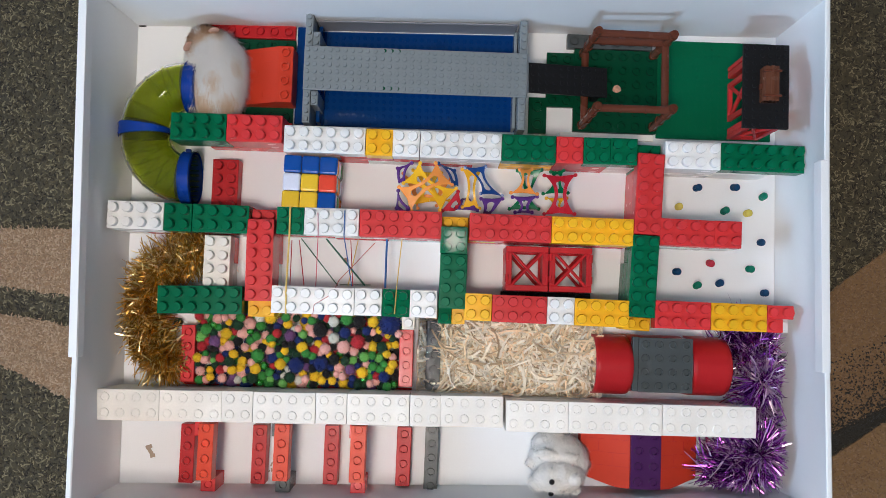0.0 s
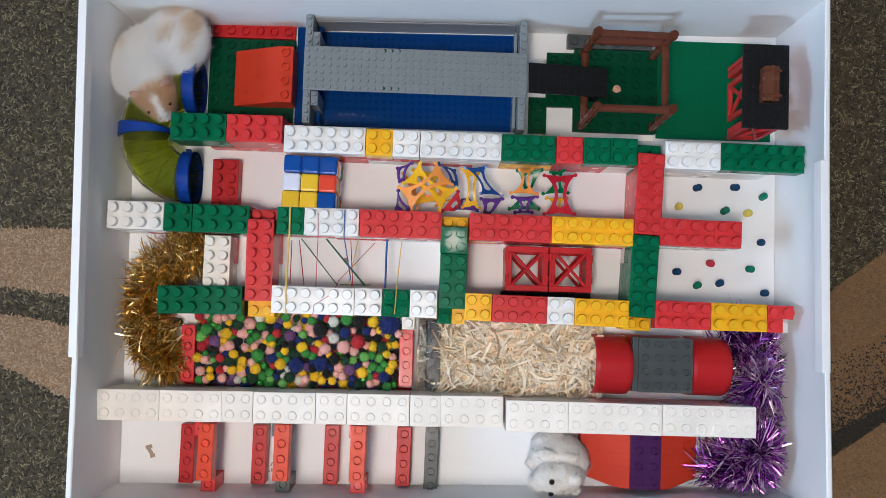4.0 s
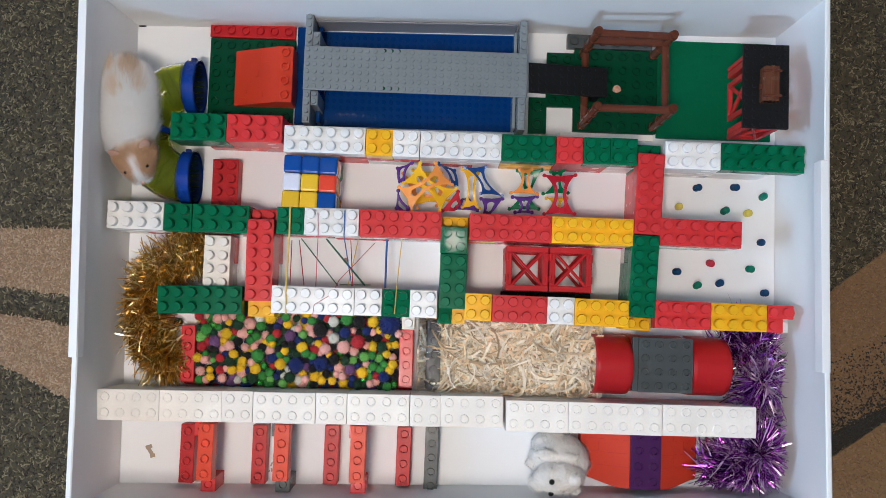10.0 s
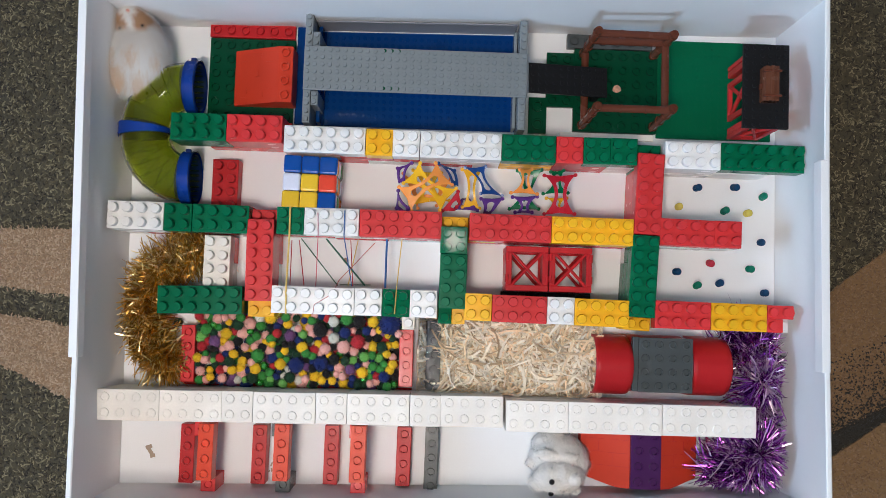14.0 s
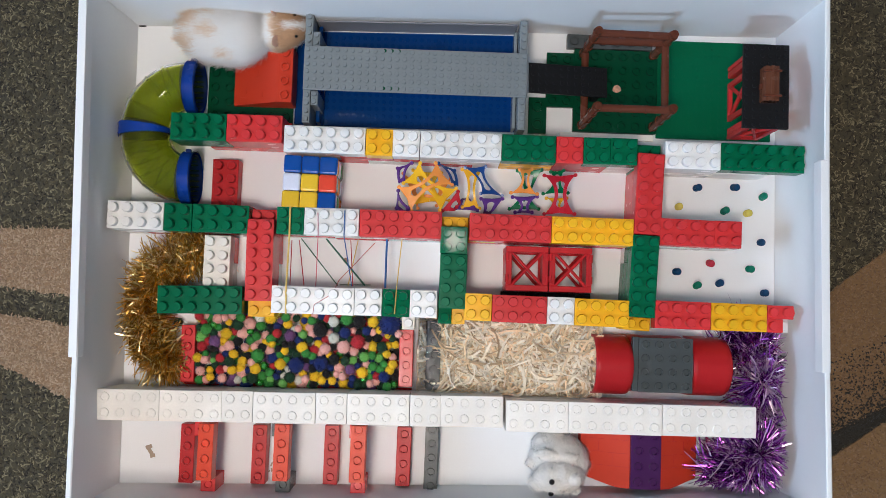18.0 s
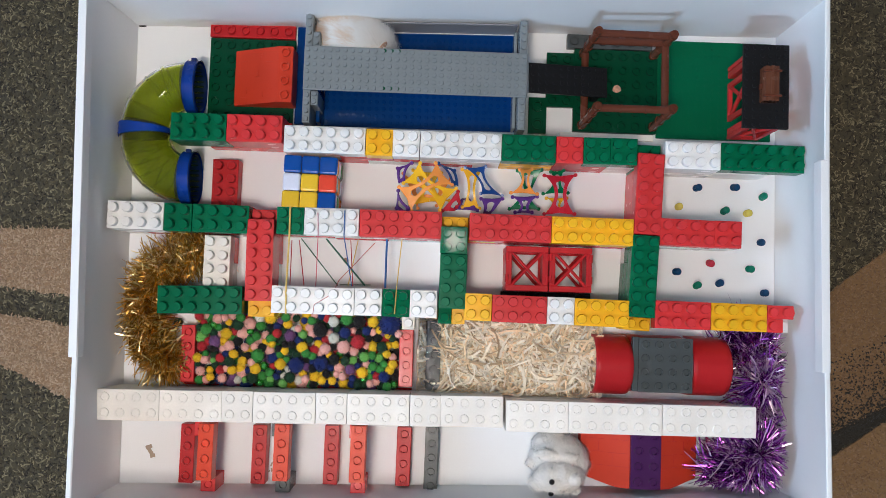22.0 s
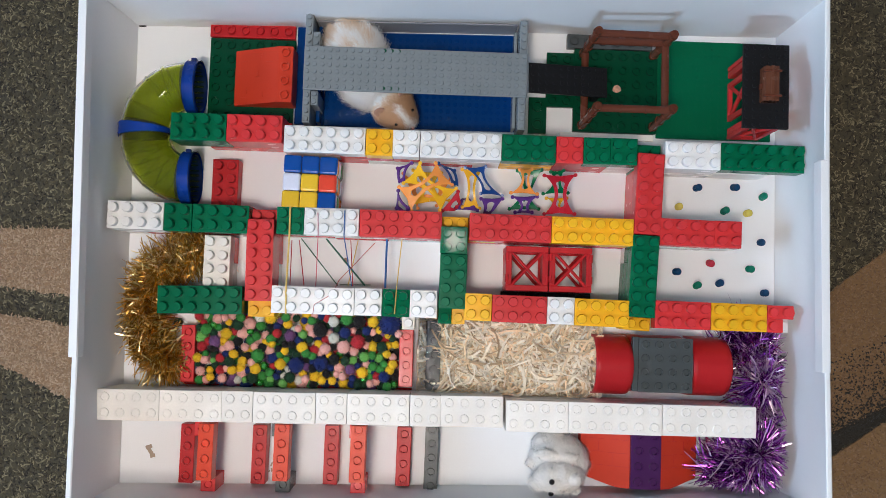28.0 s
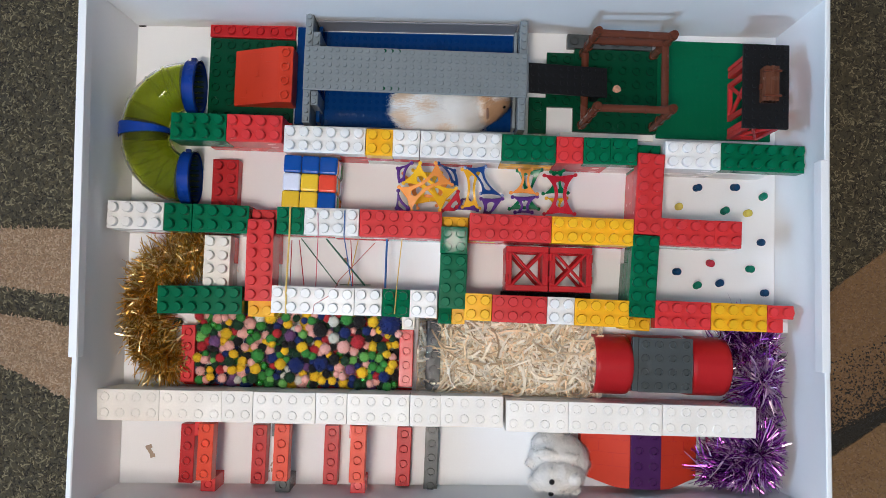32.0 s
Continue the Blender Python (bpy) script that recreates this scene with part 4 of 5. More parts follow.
# ---------------------------------------------------------------- pompom pit
for x, y, n, c, lab in ((-28.05, -9.6, 4, "r", "red"), (-4.35, -9.3, 4, "r", "red")):
    tagged(part("toy_brick", brick_mesh(1, n, 1.55, H1, PALETTE[c], True, 0.3, 0.2), None, m=turned(x, y, 0, 0.6)), lab + " toy brick at the end of the pompom pit", "toy brick", "pit ends")
tagged(part("toy_brick", brick_mesh(1, 1, P1, H1, MATTWHITE), None, m=turned(-4.2, -3.1, 0)), "small white toy brick beside the pompom pit", "toy brick")
tagged(part("toy_brick", brick_mesh(1, 5, 1.5, H1, DKGREY, True, 0.3, 0.2), None, m=turned(-1.35, -9.5, 0, 0.5)), "dark grey toy brick under a clear film", "toy brick")
bm = bmesh.new()
box(bm, -28.0, -2.9, -9.95, -9.55, 0, 0.6, 0.05)
tagged(part("pit_strip", bm, DKRED), "dark red strip along the pompom pit's edge", "toy strip")


def pompom_mesh(seed):
    rnd = random.Random(seed)
    bm = bmesh.new()
    bmesh.ops.create_icosphere(bm, subdivisions=2, radius=0.86)
    for v in bm.verts:
        v.co *= 1 + rnd.uniform(-0.06, 0.06)
    for k in range(420):
        d = Vector((rnd.gauss(0, 1), rnd.gauss(0, 1), rnd.gauss(0, 1))).normalized()
        s = d.cross(Vector((rnd.gauss(0, 1), rnd.gauss(0, 1), rnd.gauss(0, 1)))).normalized() * 0.045
        bend = Vector((rnd.gauss(0, 1), rnd.gauss(0, 1), rnd.gauss(0, 1))) * 0.07
        a = d * 0.82
        bm.faces.new((bm.verts.new(a + s), bm.verts.new(a - s), bm.verts.new(d * rnd.uniform(0.96, 1.08) + bend)))
    me = mesh_of(bm, "pompom", MATTWHITE)
    me.transform(Matrix.Diagonal((C, C, C, 1)))
    return me


FUZZ = {n: material("fuzz_" + n, c, 0.95, island=0.12, vary=0.08, sheen=0.12) for n, c in (
    ("yellow", (0.80, 0.52, 0.02)), ("green", (0.04, 0.26, 0.05)), ("dark green", (0.008, 0.045, 0.02)), ("pink", (0.78, 0.42, 0.38)), ("red", (0.42, 0.02, 0.03)),
    ("dark blue", (0.006, 0.02, 0.13)), ("black", (0.006, 0.006, 0.008)), ("white", (0.62, 0.62, 0.56)), ("purple", (0.16, 0.07, 0.20)), ("lime", (0.16, 0.45, 0.10)))}
FUZZ["gold foil"] = material("sparkling_gold_foil", (0.85, 0.62, 0.12), 0.2, metal=0.9, island=0.4)
FUZZ["green foil"] = material("sparkling_green_foil", (0.12, 0.50, 0.12), 0.2, metal=0.9, island=0.4)
POM = [pompom_mesh(k) for k in range(3)]
rnd = random.Random(5)


def pompom(x, y, z, r, colour):
    ob = new("pompom", POM[rnd.randrange(3)])
    ob.matrix_basis = Matrix.Translation((x * C, y * C, z * C)) @ Euler((rnd.random() * 6, rnd.random() * 6, rnd.random() * 6)).to_matrix().to_4x4() @ Matrix.Diagonal((r, r, r, 1))
    ob.material_slots[0].link = "OBJECT"
    ob.material_slots[0].material = FUZZ[colour]
    return tagged(ob, f"{'large' if r > 0.8 else 'small'} {colour} {'tinsel' if 'foil' in colour else 'fuzzy'} pompom in a heap of pompoms", "pompom", "pompoms in the pit")


# the ones that stand out, then the heap
placed = []
for text in ("g,-25.4,-3.8,0.67 y,-23.2,-4.2,0.67 g,-21.7,-2.4,0.55 r,-26.2,-2.4,0.55 p,-24.2,-2.6,0.61 d,-22.0,-3.2,0.67 y,-18.5,-2.3,0.74 w,-19.6,-2.3,0.61"
        " p,-22.8,-5.5,0.61 v,-24.4,-5.1,0.74 p,-21.1,-5.6,0.49 y,-22.3,-6.4,0.55 y,-21.3,-7.1,0.55 d,-22.7,-7.2,0.61 k,-24.6,-5.8,0.55 p,-25.4,-7.1,0.49"
        " y,-26.2,-6.9,0.55 p,-25.8,-8.3,0.55 y,-22.4,-8.1,0.55 g,-19.7,-6.5,0.80 g,-18.3,-4.6,0.61 y,-18.2,-5.1,0.49 r,-17.7,-4.0,0.55 p,-15.4,-3.4,0.43"
        " v,-16.3,-4.2,0.67 g,-16.8,-2.2,0.55 k,-13.0,-3.5,0.86 w,-11.6,-2.5,0.67 b,-10.3,-3.7,0.67 w,-11.5,-4.3,0.67 k,-8.8,-2.4,0.80 g,-10.2,-2.2,0.74"
        " b,-5.5,-2.6,1.35 y,-7.3,-2.4,0.67 r,-8.9,-4.6,0.86 p,-12.4,-5.5,0.67 p,-10.4,-5.2,0.80 y,-14.9,-5.4,0.67 b,-15.5,-7.4,0.98 b,-12.8,-7.1,0.92"
        " k,-11.4,-6.6,0.67 v,-9.6,-7.6,0.61 d,-10.2,-6.7,0.55 y,-8.3,-7.9,0.67 y,-5.7,-5.8,0.49 b,-5.9,-8.3,0.67 p,-4.5,-3.6,0.49 l,-8.1,-6.2,0.61"
        " y,-7.2,-5.1,0.55 d,-6.3,-5.1,0.67 y,-5.0,-6.9,0.55 p,-14.4,-8.8,0.49 y,-12.6,-8.9,0.49 y,-11.5,-8.9,0.49 l,-16.8,-9.4,0.55 y,-19.9,-7.9,0.67"
        " p,-20.3,-7.2,0.49 d,-20.2,-8.9,0.67 y,-17.2,-7.3,0.67 g,-14.5,-6.0,0.55 p,-23.4,-9.0,0.55 y,-24.7,-8.9,0.49 d,-16.1,-8.7,0.67 p,-10.4,-8.4,0.49").split():
    c, x, y, r = text.split(",")
    placed.append((float(x), float(y), float(r)))
    pompom(float(x), float(y), 2.3 - float(r) * 0.4, float(r), {"y": "yellow", "g": "green", "d": "dark green", "p": "pink", "r": "red", "b": "dark blue", "k": "black", "w": "white", "v": "purple", "l": "lime"}[c])
kinds = ["yellow"] * 6 + ["green"] * 4 + ["dark green"] * 5 + ["pink"] * 5 + ["red"] * 3 + ["dark blue"] * 3 + ["black"] * 4 + ["white", "purple", "lime", "lime", "gold foil", "green foil"]
tries = 0
while len(placed) < 290 and tries < 12000:
    tries += 1
    x, y = rnd.uniform(-26.3, -4.8), rnd.uniform(-9.4, -1.2)
    r = rnd.uniform(0.42, 0.60) if rnd.random() < 0.75 else rnd.uniform(0.6, 0.85)
    if any((x - a) ** 2 + (y - b) ** 2 < (0.66 * (r + q)) ** 2 for a, b, q in placed):
        continue
    placed.append((x, y, r))
    pompom(x, y, 1.75 + rnd.uniform(-0.3, 0.25) - r * 0.3, r, rnd.choice(kinds))
tagged(pompom(-28.9, -3.2, 0.5, 0.55, "dark green"), "dark green fuzzy pompom lying beside the gold tinsel")
# the lower layers, which show only in the gaps
deep = ["dark green", "dark green", "dark green", "black", "green", "green", "red", "pink", "yellow", "dark blue", "purple"]
verts, faces, slots = [], [], []
low = POM[0]
for i in range(18):
    for j in range(8):
        r, slot = rnd.uniform(0.65, 0.85), rnd.randrange(len(deep))
        at, n = Vector((-26.2 + i * 1.26 + rnd.uniform(-0.3, 0.3), -9.3 + j * 1.16 + rnd.uniform(-0.3, 0.3), r + rnd.uniform(0.0, 0.35))), len(verts)
        verts += [tuple(v.co * r + at * C) for v in low.vertices]
        faces += [tuple(n + k for k in p.vertices) for p in low.polygons]
        slots += [slot] * len(low.polygons)
me = bpy.data.meshes.new("pompom_heap")
me.from_pydata(verts, [], faces)
for name in deep:
    me.materials.append(FUZZ[name])
me.polygons.foreach_set("material_index", slots)
tagged(new("pompom_heap", me), "lower layers of a heap of mixed pompoms", "pompoms", "", "stuff")

# ---------------------------------------------------------------- wood shavings
WOOD = material("pale_wood_shaving", (0.74, 0.56, 0.36), 0.7, grain=0.12, grain_size=500, island=0.38)
WOOD2 = material("bleached_wood_shaving", (0.91, 0.81, 0.65), 0.55, grain=0.1, grain_size=500, island=0.16)
rnd = random.Random(8)
bm = bmesh.new()
for k in range(3300):
    x, y = rnd.uniform(-0.6, 16.6), rnd.uniform(-9.0, -1.4)
    z = rnd.uniform(0.15, 2.4) * (0.75 + 0.25 * math.sin(x * 0.9) * math.cos(y))
    a, curl, ln, w = rnd.random() * 6.28, rnd.gauss(0, 0.36), rnd.uniform(2.6, 5.6), rnd.uniform(0.06, 0.135)
    tilt, rise = rnd.gauss(0, 0.75), rnd.gauss(0, 0.15)
    p, prev = Vector((x, y, z)), None
    for s in range(7):
        d = Vector((math.cos(a), math.sin(a), rise))
        n = Vector((-math.sin(a) * math.cos(tilt), math.cos(a) * math.cos(tilt), math.sin(tilt))) * w
        q = [bm.verts.new((p + n) * C), bm.verts.new((p - n) * C)]
        if prev:
            bm.faces.new((prev[0], prev[1], q[1], q[0])).material_index = int(k % 5 < 3)
        prev = q
        p = p + d * ln / 6
        p.x, p.y, p.z = min(max(p.x, -2.3), 17.6), min(max(p.y, -9.7), -0.5), min(max(p.z, 0.06), 3.0)
        a += curl
tagged(part("wood_shavings", bm, (WOOD, WOOD2)), "heap of pale curled wood shavings filling the corridor", "wood shavings", "", "stuff")
film = thing("clear_film", (0, 0), "crumpled clear plastic film holding the shavings", "plastic film")
bm = bmesh.new()
grid = {}
for i in range(13):
    for j in range(17):
        x, y = -2.6 + i * 0.25, -9.6 + j * 0.5
        z = 2.75 - abs(i - 6) * 0.2 + 0.45 * noise.noise((x * 1.3, y * 1.1, 2)) + 0.2 * noise.noise((x * 4, y * 3, 5))
        grid[i, j] = bm.verts.new(((x + jitter(0.06)) * C, (y + jitter(0.1)) * C, max(z, 0.3) * C))
for i in range(12):
    for j in range(16):
        bm.faces.new((grid[i, j], grid[i + 1, j], grid[i + 1, j + 1], grid[i, j + 1])).smooth = True
part("film_sheet", bm, CLEAR, film)

# ---------------------------------------------------------------- red and grey tunnel
tunnel = thing("toy_tunnel", (0, 0), "red arched toy tunnel with a grey studded plate on top", "toy tunnel")


def arch(x0, x1, y0, y1, top, bulge, mat, name="arch", n=18, along=8):
    bm = bmesh.new()
    ym, ry = (y0 + y1) / 2, (y1 - y0) / 2
    outer = []
    for i in range(along + 1):
        u = i / along
        ring = []
        for k in range(n + 1):
            a = math.pi * k / n
            sx = x0 + (x1 - x0) * u + bulge * math.sin(a) * (0.5 - abs(u - (1 if bulge > 0 else 0))) * 0.6
            ring.append((sx, ym + ry * math.cos(a), top * math.sin(a) ** 0.7 + 0.0))
        outer.append(ring)
    vo = [[bm.verts.new((p[0] * C, p[1] * C, p[2] * C)) for p in r] for r in outer]
    vi = [[bm.verts.new((p[0] * C, (ym + (p[1] - ym) * 0.93) * C, p[2] * 0.95 * C)) for p in r] for r in outer]
    for a, b in zip(range(along), range(1, along + 1)):
        for k in range(n):
            bm.faces.new((vo[a][k], vo[b][k], vo[b][k + 1], vo[a][k + 1])).smooth = True
            bm.faces.new((vi[a][k], vi[a][k + 1], vi[b][k + 1], vi[b][k])).smooth = True
    for e in (0, along):
        for k in range(n):
            bm.faces.new((vo[e][k], vo[e][k + 1], vi[e][k + 1], vi[e][k]))
    bmesh.ops.recalc_face_normals(bm, faces=bm.faces)
    return part(name, bm, mat, tunnel)


arch(16.6, 20.0, -9.3, -2.85, 6.2, -0.8, DKRED)
arch(26.9, 30.5, -9.15, -2.75, 5.6, 0.8, DKRED)
arch(20.0, 26.3, -9.0, -2.8, 4.4, 0, DKRED)
part("top_plate", brick_mesh(4, 4, 1.43, 1.0, DKGREY, True, 0.3, 0.16), None, tunnel, m=turned(20.87, -8.66, 4.5, 0.3))
bm = bmesh.new()
box(bm, 20.27, 20.86, -8.56, -2.88, 4.5, 5.5, 0.06)
part("top_plate", bm, DKGREY, tunnel)

# ---------------------------------------------------------------- hurdles along the front
for x, y in ((-27.63, -20.35), (-19.87, -20.2), (-12.1, -20.0), (-4.3, -19.9)):
    tagged(part("hurdle_brick", brick_mesh(1, 4, 1.58, H1, DKRED, True, 0.3, 0.22), None, m=turned(x, y, 0, -0.3)), "low dark red toy-brick hurdle on the tray's floor", "toy hurdle", "hurdles")
tagged(part("hurdle_brick", brick_mesh(1, 5, 1.5, H1, DKGREY, True, 0.31, 0.22), None, m=turned(-1.25, -20.5, 0, -0.3)), "low dark grey toy-brick hurdle on the tray's floor", "toy hurdle", "hurdles")
for x, y, foot in ((-24.72, -19.25, "r"), (-16.85, -19.04, "k"), (-8.93, -18.94, "r")):
    h = thing("hurdle", (x, y), "raised orange-red toy-brick hurdle on brick feet", "toy hurdle", "hurdles", turn=-0.3)
    bm = bmesh.new()
    box(bm, 0.02, 1.6, 0.02, 5.85, 0.01, H1, 0.06, 2)
    for q in range(4):
        stud(bm, 0.8, 0.68 + q * 1.58, H1, 0.48, 0.35, 16, True)
    part("bar", bm, ORANGE, h, m=turned(0, 0, 2 * H1))
    for k in range(2):
        for dy in (-1.5, 4.25):
            part("foot", brick_mesh(1, 1, 1.58, H1, PALETTE[foot], True, 0.3, 0.22), None, h, m=turned(0.03 if dy < 0 else x * 0.037, dy, k * H1))

# ---------------------------------------------------------------- red and purple arch
hill = thing("toy_hill", (0, 0), "red sloped toy bricks with a purple studded brick on top", "toy bricks")


def slope_block(x0, z0, x1, z1, ys, yn, ys0):
    """A block that rises from x0 to x1; its outer end is narrower."""
    bm = bmesh.new()
    n = 8
    rows = []
    for k in range(n + 1):
        t = k / n
        x, z = x0 + (x1 - x0) * t, z0 + (z1 - z0) * t
        y = ys0 + (ys - ys0) * min(1, t * 1.4)
        rows.append([bm.verts.new((x * C, yy * C, zz * C)) for yy, zz in ((y, 0), (y, z), (yn, z), (yn, 0))])
    for a, b in zip(rows, rows[1:]):
        for k in range(4):
            bm.faces.new((a[k], a[(k + 1) % 4], b[(k + 1) % 4], b[k]))
    bm.faces.new(rows[0])
    bm.faces.new(rows[-1])
    bmesh.ops.recalc_face_normals(bm, faces=bm.faces)
    bmesh.ops.bevel(bm, geom=[e for e in bm.edges if e.calc_face_angle(0) > 0.6], offset=0.08 * C, segments=2, affect="EDGES")
    return part("slope_brick", bm, ROOFRED, hill)


slope_block(15.6, 2.2, 20.5, 4.2, -18.9, -12.4, -17.9)
slope_block(28.0, 2.2, 23.65, 4.2, -18.9, -12.4, -17.9)
# joints between the bricks of the slopes
for x0, x1 in ((15.6, 20.5), (28.0, 23.65)):
    tilt = math.degrees(math.atan2(2.0, x1 - x0)) if x1 > x0 else -math.degrees(math.atan2(2.0, x0 - x1))
    for k, y in enumerate((-13.9, -15.3, -16.7)):
        for u0, u1 in ((0.04, 0.46), (0.54, 0.97)):
            bm = bmesh.new()
            w = abs(x1 - x0) * (u1 - u0) * 1.08
            box(bm, -w / 2, w / 2, -0.018, 0.018, -0.02, 0.01)
            u = (u0 + u1) / 2
            part("joint", bm, DKRED, hill, m=pose((x0 + (x1 - x0) * u) * C, (y + jitter(0.05)) * C, (2.2 + 2.0 * u) * C, 0, -tilt, 0))
        bm = bmesh.new()
        box(bm, -0.018, 0.018, -0.65, 0.65, -0.02, 0.01)
        u = 0.5 + 0.14 * (-1) ** k
        part("joint", bm, DKRED, hill, m=pose((x0 + (x1 - x0) * u) * C, (y + 0.7) * C, (2.2 + 2.0 * u) * C, 0, -tilt, 0))
part("purple_brick", brick_mesh(2, 4, 1.6, 4.7, PURPLE, True, 0.3, 0.18), None, hill, "purple studded brick", m=turned(20.45, -18.85, 0))

# ---------------------------------------------------------------- push pins, scraps
PINS = (("b", 27.96, 13.71), ("b", 32.12, 13.98), ("g", 35.4, 12.9), ("y", 26.05, 11.55), ("g", 31.09, 11.16), ("y", 33.67, 11.06), ("b", 35.29, 7.9),
        ("r", 29.62, 5.44), ("g", 34.01, 4.9), ("b", 25.87, 4.31), ("g", 28.22, 2.76), ("b", 30.72, 3.1), ("b", 35.7, 2.27))
PINMAT = {"b": plastic("pin_blue", (0.008, 0.05, 0.13), rough=0.15), "g": plastic("pin_green", (0.005, 0.16, 0.10), rough=0.15), "y": plastic("pin_yellow", (0.62, 0.52, 0.10), rough=0.15), "r": plastic("pin_red", (0.50, 0.04, 0.07), rough=0.15)}
STEEL = material("pin_steel", (0.5, 0.5, 0.5), 0.3, metal=1.0)
for c, x, y in PINS:
    pin = thing("push_pin", (x, y), {"b": "dark blue", "g": "green", "y": "yellow", "r": "red"}[c] + " plastic push pin standing in the floor", "push pin", "push pins")
    bm = bmesh.new()
    rod(bm, (0, 0, 0.2), (0, 0, 1.1), 0.27, 0.27, n=16)
    ball(bm, (0, 0, 0.32), (0.40, 0.40, 0.29), 16, 10)
    ball(bm, (0, 0, 1.12), (0.41, 0.41, 0.30), 16, 10)
    part("pin_head", bm, PINMAT[c], pin, smooth=True, m=pose(0, 0, 0, jitter(9), jitter(9), 0))
    bm = bmesh.new()
    rod(bm, (0, 0, -0.25), (0, 0, 0.03), 0.04, 0.05, n=6)
    part("pin_point", bm, STEEL, pin)
SCRAP = material("brown_scrap", (0.40, 0.31, 0.24), 0.8, grain=0.15, grain_size=300)
bm = bmesh.new()
for x, y, a, w in ((0, 0.35, 20, 0.7), (0.15, -0.1, -55, 1.0), (0.45, -0.6, 15, 0.55)):
    vs = box(bm, -w / 2, w / 2, -0.2, 0.2, 0, 0.12, 0.04)
    bmesh.ops.transform(bm, matrix=turned(x, y, 0, a), verts=list(set(vs)))
tagged(part("scrap", bm, SCRAP, m=turned(-31.55, -17.3, 0.02)), "small crumpled brown scrap on the tray's floor", "scrap")
SCRAPS = ((-18.3, -19.2, 40, 0.4), (-18.0, -18.4, 70, 0.5), (-17.95, -19.0, 100, 0.45))
for x, y, a, w in SCRAPS:
    bm = bmesh.new()
    vs = box(bm, -w / 2, w / 2, -0.08, 0.08, 0, 0.08, 0.03)
    tagged(part("scrap", bm, SCRAP, m=turned(x, y, 0.01, a)), "tiny pale brown sliver on the tray's floor", "scrap")
bm = bmesh.new()
ball(bm, (0, 0, 0.3), (0.3, 0.3, 0.3), 12, 8)
tagged(part("bead", bm, material("bead_brown", (0.36, 0.24, 0.18), 0.4, grain=0.1), smooth=True, m=turned(-10.74, 4.29, 0)), "small brown bead on the tray's floor", "bead")
bm = bmesh.new()
ball(bm, (0, 0, 0.3), (0.5, 0.42, 0.32), 10, 6)
for v in bm.verts:
    v.co *= 1 + jitter(0.15)
tagged(part("food_crumb", bm, material("pink_crumb", (0.75, 0.42, 0.30), 0.7, grain=0.1), m=turned(18.75, 24.4, 0.75)), "small pale pink crumb of food on a green plate", "food")


# ---------------------------------------------------------------- fur
FURWHITE = material("white_fur", (0.98, 0.965, 0.94), 0.85, island=0.03, sheen=0.5, spec=0.2)
FURCREAM = material("cream_fur", (0.80, 0.60, 0.43), 0.85, island=0.1, sheen=0.2, spec=0.2)
FURGINGER = material("ginger_fur", (0.56, 0.33, 0.19), 0.85, island=0.2, sheen=0.1, spec=0.2)
EARSKIN = material("ear_skin", (0.46, 0.27, 0.20), 0.7, grain=0.2, grain_size=400)
SKIN = material("pink_skin", (0.62, 0.32, 0.26), 0.5, grain=0.08)
EYE = material("black_eye", (0.008, 0.006, 0.006), 0.08)


